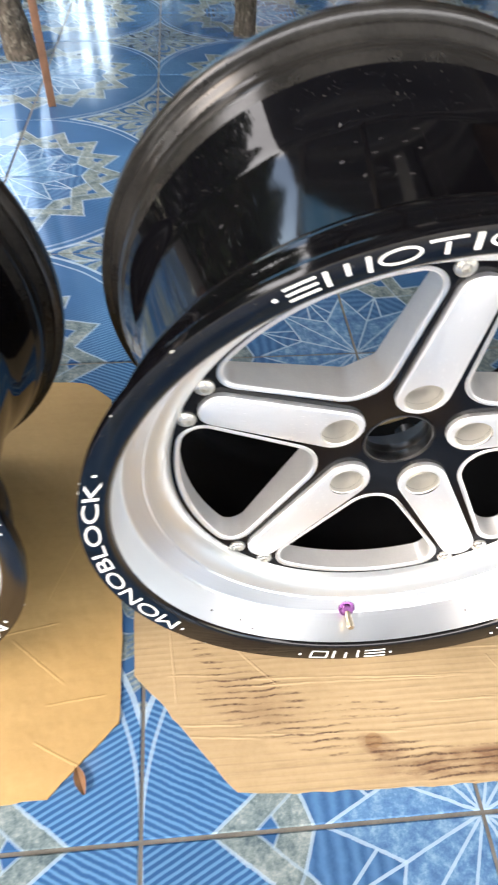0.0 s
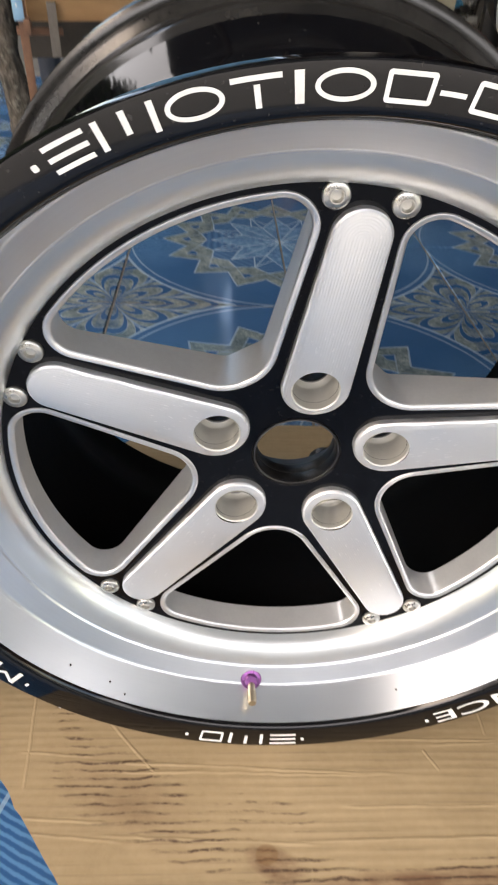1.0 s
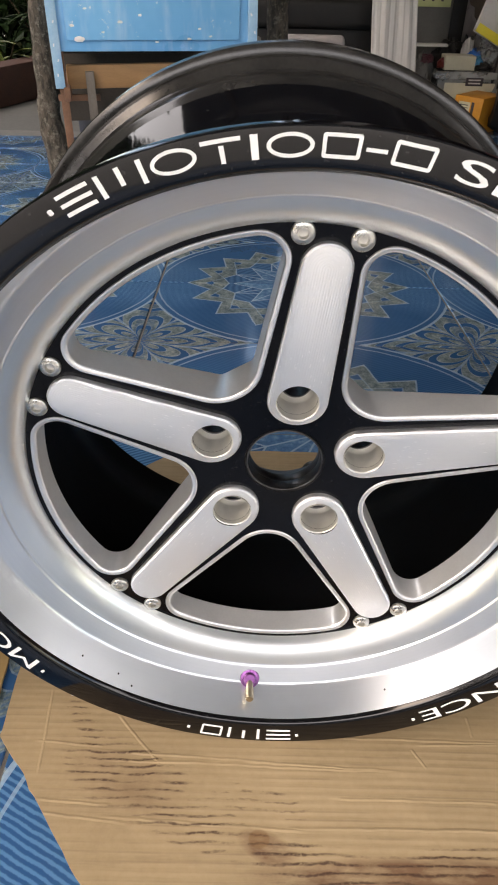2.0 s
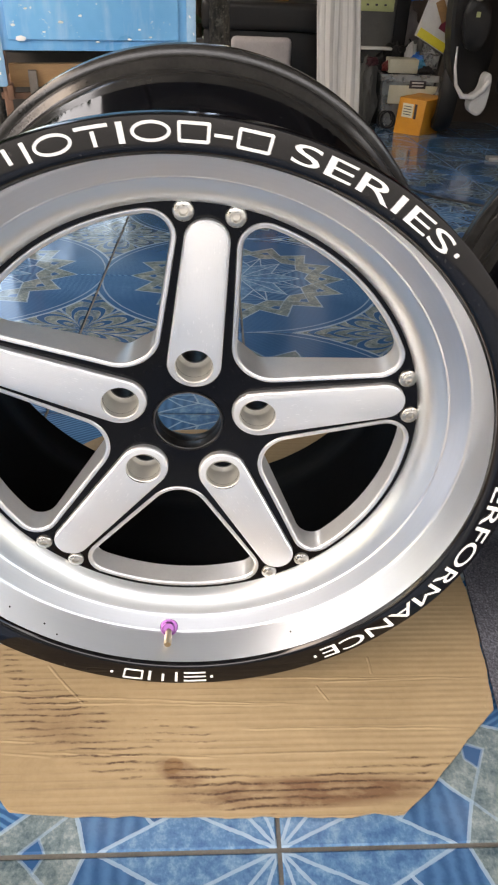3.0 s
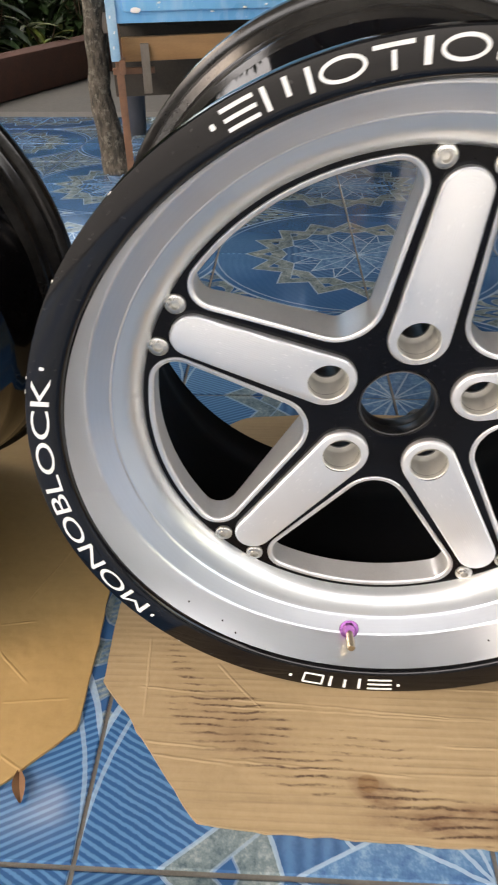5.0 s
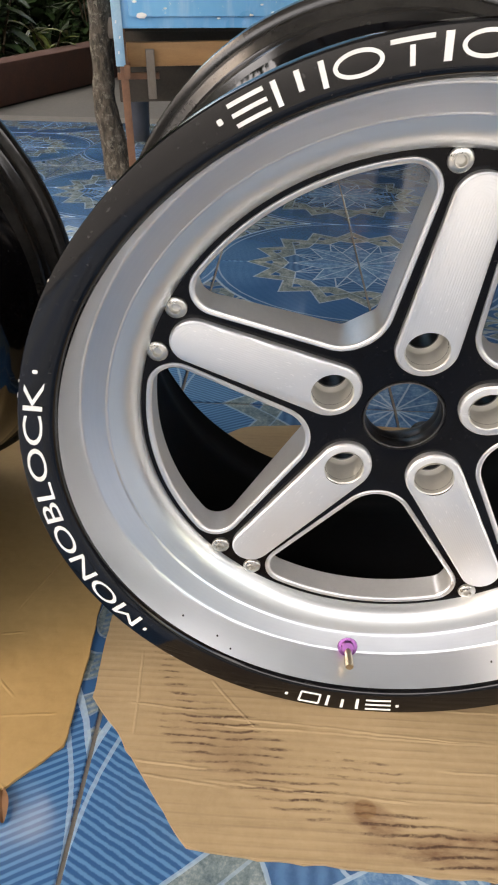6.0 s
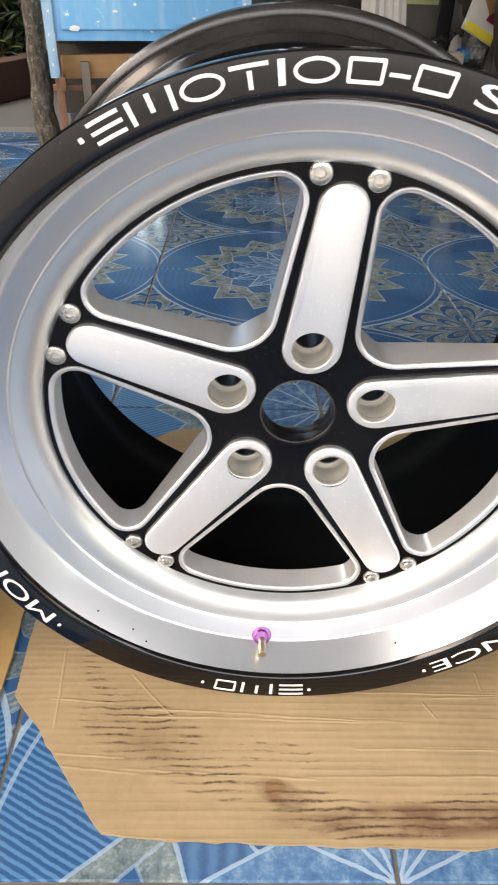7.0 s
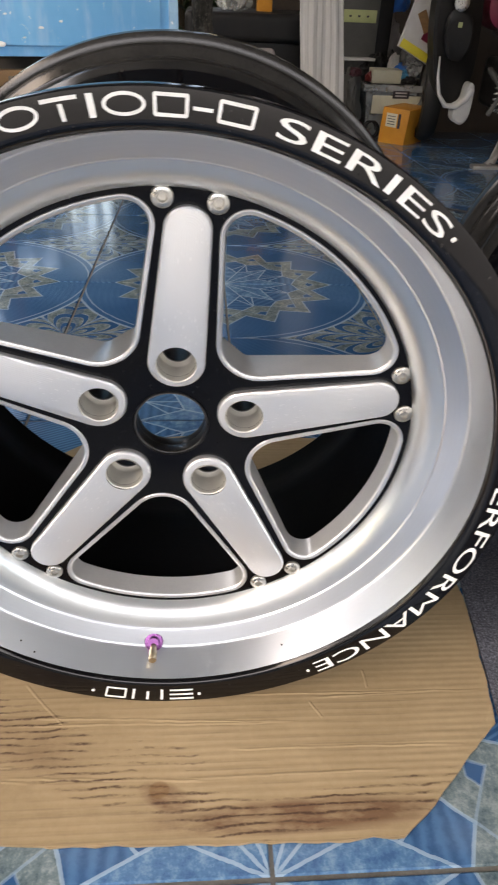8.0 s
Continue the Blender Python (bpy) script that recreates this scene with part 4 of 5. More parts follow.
SLATE = worn("slate_grey_enamel", (0.03, 0.034, 0.042), (0.065, 0.07, 0.085), (0.35, 0.55), scale=20)
# Near-black timber colour that holds the shade under the cabinet.
SHADE_WOOD = worn("shade_dark_timber", (0.02, 0.016, 0.012), (0.05, 0.042, 0.034), (0.7, 0.9), scale=10)
BARK_LOW, BARK_HIGH = (0.03, 0.026, 0.02), (0.2, 0.185, 0.15)


def bark():
    n = Nodes("rough_bark")
    at = n.node("TexCoord").outputs["Object"]
    ridge = n.noise(75, 5, 0.7, at=at, stretch=(1, 1, 0.35))
    blotch = n.noise(62, 5, 0.75, at=at)
    colour = n.ramp(ridge, [(0.38, BARK_LOW), (0.62, (0.12, 0.1, 0.078))])
    colour = n.mix(n.span(blotch, 0.53, 0.6, 0.0, 0.8), colour, BARK_HIGH)
    return n.done(colour, 0.9, 0.0, n.bump(n.math("ADD", ridge, n.math("MULTIPLY", blotch, 0.5)), 1.0, 0.008))


BARK = bark()


def trunk(name, points, radii, label):
    """A bark-covered post with an uneven, knotted outline."""
    bm = bmesh.new()
    fine, rr = [], []
    for k in range(len(points) - 1):
        steps = max(2, int((Vector(points[k + 1]) - Vector(points[k])).length / 0.025))
        for j in range(steps):
            w = j / steps
            q = Vector(points[k]).lerp(Vector(points[k + 1]), w)
            fine.append(q + Vector((noise.noise(q * 9), noise.noise(q * 9 + Vector((7, 0, 0))), 0)) * 0.006)
            rr.append((radii[k] * (1 - w) + radii[k + 1] * w) * (1 + 0.16 * noise.noise(q * 17)))
    tube(fine, rr, 18, bm, jitter=0.05)
    return solo(name, bm, BARK, label, "post")


trunk("tree_trunk", [(-0.600, 1.82, -0.13), (-0.632, 1.82, 0.15), (-0.612, 1.82, 0.45), (-0.59, 1.82, 2.5)], [0.046, 0.032, 0.032, 0.03], "slim grey-barked tree trunk rising beside a blue cabinet")
trunk("trunk_post", [(0.032, 2.01, -0.14), (0.030, 2.01, 0.5), (0.03, 2.01, 2.5)], [0.033, 0.031, 0.03], "slim dark bark-covered roof post behind the wheels")


def make_cabinet():
    """Blue painted cabinet on a stand of iron legs and timber."""
    yaw = radians(12)
    base = pose(-0.490, 1.43, 0.0, 0, 0, 12)
    cab = thing("metal_cabinet", base, "worn blue painted cabinet on a rusty stand with timber rails", "cabinet")
    w, d, z0, z1 = 0.47, 0.36, 0.346, 1.05
    part("body", box((w, d, z1 - z0), (w / 2, d / 2, (z0 + z1) / 2), 0.004), BLUE_PAINT, cab)
    part("door_panel", box((w - 0.075, 0.008, z1 - z0 - 0.03), (w / 2 - 0.004, -0.0045, (z0 + z1) / 2 + 0.008), 0.003), BLUE_PAINT, cab, "blue sheet-metal door with chipped paint")
    part("corner_strip", box((0.022, 0.006, 0.80), (0.006, -0.004, 0.672), 0.0015), BLUE_PALE, cab, "pale blue chipped corner iron")
    part("corner_strip", box((0.022, 0.006, z1 - z0), (w - 0.010, -0.004, (z0 + z1) / 2), 0.0015), BLUE_PALE, cab, "pale blue chipped corner iron")
    zf = floor_z(1.44)
    bm = box((0.018, 0.004, 0.35 - zf), (0.012, 0.006, (0.35 + zf) / 2), 0.001)
    box((0.004, 0.018, 0.35 - zf), (0.005, 0.016, (0.35 + zf) / 2), 0.001, bm)
    part("leg", bm, RUST, cab, "rusty angle-iron leg")
    part("rail", box((w - 0.02, 0.022, 0.05), (w / 2 + 0.012, 0.045, 0.292), 0.003, turn=Matrix.Rotation(-0.012, 4, "Y")), TAN_WOOD, cab, "pale timber rail")
    part("rail", box((0.61, 0.03, 0.05), (0.262, d + 0.045, 0.31), 0.003), GREY_WOOD, cab, "grey timber rail fixed to the posts")
    # Shelf darkened to hold the gap's shade; board behind stands in for more.
    part("shelf_board", box((w - 0.03, d - 0.07, 0.012), (w / 2, d / 2 + 0.05, 0.338), 0.001), SHADE_WOOD, cab)
    part("shade_board", box((0.52, 0.018, 0.2), (0.25, d + 0.012, 0.23), 0.003), SHADE_WOOD, cab, "dark board standing in for the shade behind the stand")
    part("stub", box((0.02, 0.018, 0.105), (0.075, 0.030, 0.250), 0.002), GREY_WOOD, cab, "short grey timber stub")
    # flaked paint along the lower edge of the door and on the corner irons
    for x, z, size in ((0.062, 0.372, 0.012), (0.048, 0.398, 0.005), (0.155, 0.405, 0.006), (0.115, 0.385, 0.004), (0.2, 0.418, 0.005), (0.235, 0.366, 0.004), (0.31, 0.372, 0.005), (0.335, 0.392, 0.004), (0.36, 0.377, 0.004), (0.08, 0.43, 0.004)):
        bm = bmesh.new()
        bmesh.ops.create_icosphere(bm, subdivisions=2, radius=1.0)
        for v in bm.verts:
            k = 1 + 0.5 * noise.noise(v.co * 1.7 + Vector((x * 90, z * 90, 0)))
            v.co = Vector((v.co.x * size * k, v.co.y * 0.0012, v.co.z * size * 0.5 * k))
        part("paint_flake", bm, WHITE, cab, "white flake of bare primer", m=Matrix.Translation((x, -0.0086, z)))
    for x, z in ((0.004, 0.30), (0.009, 0.33), (0.003, 0.36), (0.008, 0.405), (w - 0.012, 0.36), (w - 0.005, 0.385), (w - 0.014, 0.42)):
        part("paint_flake", box((0.003, 0.001, 0.006), (0, 0, 0), 0.0004, turn=Matrix.Rotation(x * 40, 4, "Y")), WHITE, cab, "white flake of bare primer", m=Matrix.Translation((x, -0.0074, z)))
    part("cross_bar", box((0.10, 0.012, 0.014), (0.045, 0.042, 0.245), 0.002), RUST, cab)
    part("side_rail", box((0.014, d + 0.02, 0.03), (0.02, d / 2, 0.26), 0.002), RUST, cab)
    return cab


make_cabinet()

# paint pot on the tiles beyond the cabinet
bucket = bmesh.new()
lathe([(0.0001, 0.0), (0.03, 0.0), (0.034, 0.006), (0.044, 0.2), (0.047, 0.202), (0.047, 0.21), (0.041, 0.21), (0.031, 0.01), (0.0001, 0.01)], 28, bm=bucket)
solo("paint_pot", bucket, SLATE, "small slate grey paint pot on the tiles behind a cabinet", "pot", m=pose(-0.662, 2.45, floor_z(2.45)) @ Matrix.Rotation(radians(90), 4, "X"))

# ---- planter wall and plants beyond the tiles ----
TERRACOTTA = worn("dull_terracotta", (0.055, 0.027, 0.02), (0.11, 0.052, 0.037), (0.75, 0.95), scale=9, grain=0.4, size=0.003)
bm = slab([(-7.0, 2.76), (-0.63, 2.76), (-0.63, 6.5), (-7.0, 6.5)], -0.5, -0.165)
WEATHERED = worn("weathered_concrete", (0.055, 0.056, 0.05), (0.115, 0.114, 0.104), (0.7, 0.9), scale=4.5, grain=0.4, size=0.004)
solo("terrace", bm, WEATHERED, "bare grey concrete terrace at the tile edge", "terrace", kind="structure", smooth=False)
bm = box((1.5, 0.12, 0.19), (0.25, 0.06, -0.07), 0.014)
for v in bm.verts:
    v.co += Vector((0, noise.noise(v.co * 3), noise.noise(v.co * 4 + Vector((3, 0, 0))))) * 0.012
solo("planter_wall", bm, TERRACOTTA, "low dull terracotta planter wall on concrete", "planter", m=pose(-1.47, 3.17, 0, 0, 0, 67.4))


def leaf_mesh(name, length, width, material):
    bm = bmesh.new()
    rows = []
    for k in range(6):
        w = k / 5
        half = width * math.sin(math.pi * min(0.97, 0.06 + w * 0.94)) ** 0.8 * 0.5
        z = -0.35 * length * w * w
        rows.append([(-half, length * w, z + half * 0.35), (0, length * w, z), (half, length * w, z + half * 0.35)])
    loops(bm, rows, close=False)
    return mesh_of(name, bm, material, True)


LEAF = [worn("leaf_dark", (0.009, 0.024, 0.007), (0.028, 0.058, 0.018), (0.45, 0.7), scale=20, specular_ior_level=0.25), worn("leaf_yellow", (0.07, 0.11, 0.015), (0.15, 0.19, 0.03), (0.35, 0.6), scale=20), worn("leaf_red", (0.14, 0.03, 0.02), (0.24, 0.07, 0.04), (0.35, 0.6), scale=20)]
STEM = worn("brown_stem", (0.05, 0.035, 0.02), (0.1, 0.075, 0.045), (0.7, 0.9), scale=20)


def make_plant(x, y, height, spread, count, leaf, label, base=-0.165):
    plant = thing("potted_plant", pose(x, y, base), label, "plant", "garden plants")
    bm = bmesh.new()
    leaves = bmesh.new()
    blade = leaf_mesh("leaf", 0.17 * spread, 0.06 * spread, LEAF[leaf])
    for _ in range(count // 9):
        a = random.uniform(0, 2 * math.pi)
        lean = random.uniform(0.05, 0.32) * spread
        pts = [Vector((lean * math.cos(a) * w * w, lean * math.sin(a) * w * w, height * w * random.uniform(0.96, 1.04))) for w in (0.0, 0.25, 0.5, 0.75, 1.0)]
        tube(pts, [0.009, 0.008, 0.006, 0.005, 0.003], 6, bm)
        for j in range(9):
            w = random.uniform(0.3, 1.0)
            q = pts[min(3, int(w * 4))].lerp(pts[min(4, int(w * 4) + 1)], w * 4 % 1)
            m = Matrix.Translation(q) @ Matrix.Rotation(random.uniform(0, 2 * math.pi), 4, "Z") @ Matrix.Rotation(random.uniform(-0.7, 0.7), 4, "X") @ Matrix.Scale(random.uniform(0.6, 1.25), 4)
            start = len(leaves.verts)
            leaves.from_mesh(blade)
            leaves.verts.ensure_lookup_table()
            for v in leaves.verts[start:]:
                v.co = m @ v.co
    part("stem", bm, STEM, plant)
    tagged(part("foliage", leaves, LEAF[leaf], plant), kind="stuff")
    return plant


make_plant(-1.66, 3.72, 0.55, 1.0, 108, 0, "dark green leafy shrub behind a planter wall")
make_plant(-1.98, 3.55, 0.7, 1.2, 120, 0, "dark green leafy shrub behind a planter wall")
make_plant(-1.42, 3.9, 0.27, 0.6, 36, 1, "yellow-green leafy plant behind a planter wall")
make_plant(-1.3, 4.25, 0.5, 0.9, 90, 0, "dark green leafy shrub behind a planter wall")
make_plant(-2.2, 3.9, 1.0, 1.4, 130, 0, "dark green leafy shrub behind a planter wall")
make_plant(-2.75, 0.95, 1.5, 1.5, 120, 2, "reddish leafy shrub beside the porch", -0.52)
make_plant(-2.9, 3.3, 1.1, 1.5, 130, 0, "dark green leafy shrub beside the terrace")
make_plant(-0.35, 4.3, 1.0, 1.2, 110, 0, "dark green leafy shrub beside the porch")



def make_hedge(name, x0, x1, y0, y1, z0, z1, count, label, clear=0.0, big=1.0):
    """A dense wild hedge of many small leaves round dark twigs, bare of leaves below the height clear."""
    hedge = thing(name, pose((x0 + x1) / 2, (y0 + y1) / 2, z0), label, "hedge", "hedges")
    verts, faces = [], []
    for _ in range(count):
        q = Vector((random.uniform(x0, x1) - (x0 + x1) / 2, random.uniform(y0, y1) - (y0 + y1) / 2, 0.0))
        top = (z1 - z0) * (0.78 + 0.3 * noise.noise(Vector((q.x * 1.3, q.y * 1.3, 4.0))))
        q.z = clear + (top - clear) * random.random() ** 0.7
        m = Matrix.Translation(q) @ Euler((random.uniform(-1.2, 1.2), random.uniform(-1.2, 1.2), random.uniform(0, 6.28))).to_matrix().to_4x4()
        size = random.uniform(0.06, 0.13) * big
        base = len(verts)
        for px, py, pz in ((0, 0, 0), (0.32, 0.45, 0.06), (0, 1, -0.1), (-0.32, 0.45, 0.06)):
            verts.append(m @ Vector((px * size, py * size, pz * size)))
        faces += [(base, base + 1, base + 2), (base, base + 2, base + 3)]
    me = bpy.data.meshes.new("foliage")
    me.from_pydata(verts, [], faces)
    me.materials.append(LEAF[0])
    leaves = new("foliage", me)
    leaves.parent = hedge
    tagged(leaves, kind="stuff")
    bm = bmesh.new()
    for k in range(14):
        w = (k + 0.5) / 14
        p0 = Vector(((x0 - x1) / 2 + (x1 - x0) * w, (y0 - y1) / 2 + (y1 - y0) * random.random(), -0.05))
        tube([p0, p0 + Vector((random.uniform(-0.2, 0.2), random.uniform(-0.2, 0.2), (z1 - z0) * 0.8))], [0.02, 0.006], 6, bm)
    part("twigs", bm, STEM, hedge)
    return hedge


# Hedge tops lie out of view; heights and gaps are set to block sky.
make_hedge("hedge", -2.15, -1.15, 4.7, 5.6, -0.5, 1.2, 5200, "dark green leafy hedge behind the planter")
make_hedge("hedge", -1.15, -0.6, 4.9, 5.6, -0.5, 2.3, 1900, "leafy shrubs with bare stems behind the planter, gapped to let in floor glare", 1.4)
make_hedge("hedge", -0.6, 0.15, 4.7, 5.6, -0.5, 2.1, 2700, "dark green leafy hedge behind the planter")
make_hedge("hedge", -2.55, -2.2, 4.7, 5.6, -0.5, 3.4, 4200, "narrow dark green leafy hedge behind the planter", 0.0, 1.4)
make_hedge("hedge", -5.4, -2.55, 4.5, 5.4, -0.5, 4.4, 16000, "dark green leafy hedge behind the terrace", 0.0, 1.6)
make_hedge("hedge", -4.6, -3.8, 0.2, 4.5, -0.5, 5.3, 26000, "tall dark green hedge beside the porch", 0.0, 1.6)
# Unseen hedge added to hold back sky light from the front left.
make_hedge("hedge", -4.6, -3.8, -5.6, 0.2, -0.5, 3.9, 13000, "dark green leafy hedge beside the yard, unseen, added to block sky")

# ---- stored things in the dim back of the porch ----
CLOTH_WHITE = worn("grey_white_cloth", (0.53, 0.515, 0.49), (0.61, 0.6, 0.575), (0.8, 0.95), scale=7, stretch=(4, 4, 0.5))
DULL_CLOTH = worn("dull_grey_cloth", (0.24, 0.225, 0.23), (0.36, 0.34, 0.34), (0.8, 0.95), scale=12)
BLACK_VINYL = worn("black_vinyl", (0.006, 0.006, 0.0065), (0.016, 0.0155, 0.015), (0.4, 0.6), scale=14, specular_ior_level=0.3)
DARK_PLASTIC = worn("dark_grey_plastic", (0.008, 0.008, 0.009), (0.018, 0.017, 0.016), (0.3, 0.5), scale=14, specular_ior_level=0.3)
GREY_PLASTIC = worn("grey_steel_case", (0.055, 0.055, 0.052), (0.095, 0.095, 0.09), (0.4, 0.6), scale=10)
LIME = worn("pale_lime_label", (0.32, 0.36, 0.16), (0.45, 0.48, 0.24), (0.5, 0.7), scale=20)
ORANGE = worn("orange_plastic", (0.5, 0.2, 0.02), (0.66, 0.3, 0.04), (0.35, 0.55), scale=12)
CREAM = worn("cream_paper", (0.5, 0.47, 0.34), (0.64, 0.61, 0.47), (0.6, 0.8), scale=16)
WHITE_PLASTIC = worn("off_white_plastic", (0.5, 0.49, 0.47), (0.66, 0.65, 0.63), (0.3, 0.5), scale=12)
MAROON = worn("maroon_plastic", (0.12, 0.008, 0.022), (0.22, 0.016, 0.045), (0.3, 0.5), scale=12)
DARK_RED = worn("dark_maroon_film", (0.03, 0.004, 0.008), (0.07, 0.01, 0.018), (0.4, 0.6), scale=16)
YELLOW = worn("yellow_print", (0.6, 0.5, 0.03), (0.74, 0.62, 0.06), (0.4, 0.6), scale=12)
BLUE_FILM = worn("blue_film", (0.01, 0.09, 0.4), (0.03, 0.2, 0.6), (0.25, 0.45), scale=16)
INK = worn("dark_ink", (0.02, 0.015, 0.02), (0.05, 0.04, 0.05), (0.5, 0.7), scale=30)


def clear_plastic():
    n = Nodes("cloudy_clear_plastic")
    haze = n.noise(18, 4)
    mix = n.node("MixShader")
    glass = n.node("BsdfTransparent")
    n.put(mix.inputs[0], n.span(haze, 0.3, 0.7, 0.35, 0.6))
    n.tree.links.new(glass.outputs[0], mix.inputs[1])
    n.tree.links.new(n.bsdf.outputs[0], mix.inputs[2])
    n.tree.links.new(mix.outputs[0], n.tree.nodes["Material Output"].inputs[0])
    return n.done((0.42, 0.44, 0.44), 0.22, 0.0, n.bump(haze, 0.1, 0.002))


CLEAR = clear_plastic()


def make_curtain():
    """A hanging white sheet gathered into soft upright folds."""
    bm = bmesh.new()
    rows = []
    for k in range(28):
        z = floor_z(3.2) + 0.03 + k * 0.09
        low = max(0.0, 1 - k / 8)
        left, right = 0.462 + 0.055 * low, 0.655 + 0.075 * low
        rows.append([(left + (right - left) * j / 59 + 0.003 * math.sin(k * 0.8 + j * 0.1),
                      3.2 + 0.0016 * math.sin(j * 0.62 + 0.3 * math.sin(k * 0.4)) + 0.0006 * math.sin(j * 1.7 + k * 0.2) + 0.004 * math.sin(j * 0.23 + k * 0.12), z) for j in range(60)])
    loops(bm, rows, close=False)
    ob = solo("curtain", bm, CLOTH_WHITE, "grey-white hanging sheet gathered in upright folds", "curtain")
    fold = ob.modifiers.new("thickness", "SOLIDIFY")
    fold.thickness = 0.004
    return ob


make_curtain()
part_z = floor_z(3.6)
tower = thing("equipment_case", pose(0.83, 3.72, part_z), "dark grey equipment case with a pale lime panel", "case")
part("body", box((0.2, 0.24, 0.86), (0, 0, 0.43 + 0.29), 0.008), GREY_PLASTIC, tower)
part("foot_box", box((0.24, 0.26, 0.285), (0, 0, 0.1425), 0.006), DARK_PLASTIC, tower)
part("front_panel", box((0.17, 0.006, 0.055), (0, -0.124, 0.545), 0.002), LIME, tower, "pale lime control panel")
for k in range(3):
    part("button", box((0.012, 0.004, 0.008), (-0.05 + 0.045 * k, -0.128, 0.545), 0.001), INK, tower)
shelf_edge = box((0.19, 0.05, 0.012), (0, -0.15, 0.36), 0.003)
part("tray", shelf_edge, WHITE_PLASTIC, tower, "off-white tray edge")
solo("door_post", box((0.07, 0.07, 2.7), (0.97, 3.66, floor_z(3.66) + 1.35), 0.004), BLACK_VINYL, "black painted door post in the dim back", "post")

bench = thing("bench", pose(0.26, 3.55, floor_z(3.55)), "low black vinyl bench in the dim back", "bench")
part("seat", box((0.62, 0.4, 0.12), (0, 0, 0.49), 0.03, seg=4), BLACK_VINYL, bench)
part("body", box((0.6, 0.36, 0.43), (0, 0.01, 0.215), 0.01), BLACK_VINYL, bench)
solo("sack", box((0.29, 0.07, 0.4), (0.237, 3.325, floor_z(3.325) + 0.197), 0.03, seg=4), DULL_CLOTH, "plump dull grey sack leaning on a black bench", "sack")
solo("carton", box((0.075, 0.06, 0.16), (0.335, 3.52, floor_z(3.55) + 0.63), 0.003), ORANGE, "small orange carton on a black bench", "carton")
bag = bmesh.new()
bmesh.ops.create_icosphere(bag, subdivisions=4, radius=1.0)
for v in bag.verts:
    q = v.co.copy()
    v.co = Vector((q.x * 0.085, q.y * 0.06, max(-0.6, q.z) * 0.07)) * (1 + 0.22 * noise.noise(q * 2.3) + 0.1 * noise.noise(q * 6))
solo("plastic_bag", bag, CLEAR, "crumpled cloudy plastic bag on a black bench", "bag", m=pose(0.19, 3.5, floor_z(3.55) + 0.595))


def make_crate():
    """A cloudy storage bin with a jerrycan and packets in and on it."""
    x0, x1, y0, y1, h = 0.868, 1.192, 3.42, 3.66, 0.262
    z = floor_z(3.5) - 0.004
    crate = thing("storage_bin", pose((x0 + x1) / 2, (y0 + y1) / 2, z), "cloudy plastic storage bin full of odds and ends", "storage bin")
    w, d = x1 - x0, y1 - y0
    bm = bmesh.new()

    def ring(gw, gd, zz):
        return [(sx * (w / 2 + gw), sy * (d / 2 + gd), zz) for sx, sy in ((-1, -1), (1, -1), (1, 1), (-1, 1))]

    made = loops(bm, [ring(-0.03, -0.03, 0.006), ring(0, 0, h), ring(-0.004, -0.004, h), ring(-0.034, -0.034, 0.01)])
    bm.faces.new(made[0][::-1])
    bm.faces.new(made[-1])
    part("body", bm, CLEAR, crate, smooth=False)
    bm = bmesh.new()
    loops(bm, [ring(-0.001, -0.001, h - 0.035), ring(0.012, 0.012, h - 0.03), ring(0.012, 0.012, h), ring(-0.006, -0.006, h), ring(-0.001, -0.001, h - 0.035)])
    part("rim", bm, CLEAR, crate, smooth=False)
    part("label", box((0.085, 0.002, 0.036), (0.02, -d / 2 - 0.0135, h - 0.042), 0.0005), INK, crate, "dark printed label with light bars")
    for k in range(2):
        part("label_bar", box((0.06, 0.001, 0.006), (0.02, -d / 2 - 0.0151, h - 0.034 - 0.014 * k)), WHITE_PLASTIC, crate)
    return (x0 + x1) / 2, (y0 + y1) / 2, z, h


cx, cy, cz, ch = make_crate()
pack = thing("orange_pack", pose(1.05, 3.303, floor_z(3.303), 0, 0, 46), "orange cardboard pack with a paper label before a storage bin", "carton")
bm = box((0.19, 0.15, 0.166), (0, 0, 0.084), 0.004)
for v in bm.verts:
    v.co.x += 0.02 * v.co.z
    v.co.y -= 0.02 * math.sin(9 * v.co.z) * (0.5 + v.co.x)
part("body", bm, ORANGE, pack)
part("paper_label", box((0.002, 0.06, 0.062), (-0.0938, 0.012, 0.112), 0.0006, turn=Matrix.Rotation(0.02, 4, "Y")), CREAM, pack, "cream paper label with grey bars")
part("dark_strip", box((0.002, 0.014, 0.066), (-0.0938, -0.032, 0.112), 0.0006, turn=Matrix.Rotation(0.02, 4, "Y")), INK, pack, "dark printed strip")
for k in range(4):
    part("label_bar", box((0.001, 0.042, 0.004), (-0.0952 + 0.00024 * (1 - k), 0.012, 0.130 - 0.012 * k)), GREY_PLASTIC, pack)
solo("paper_sheet", box((0.25, 0.003, 0.085), (cx - 0.0, 3.4085, cz + 0.172), 0.001), CREAM, "cream paper sheet against a storage bin", "paper")
solo("carton", box((0.15, 0.1, 0.062), (cx - 0.055, 3.5, cz + ch + 0.032), 0.003), CREAM, "cream carton lying on a storage bin", "carton")
solo("charger", box((0.05, 0.045, 0.075), (cx - 0.04, 3.6, cz + ch + 0.04), 0.005), DARK_PLASTIC, "small black charger on a storage bin", "charger")
solo("charger_label", box((0.02, 0.002, 0.02), (cx - 0.04, 3.5765, cz + ch + 0.05), 0.0005), WHITE_PLASTIC, "small white label on a black charger", "label")


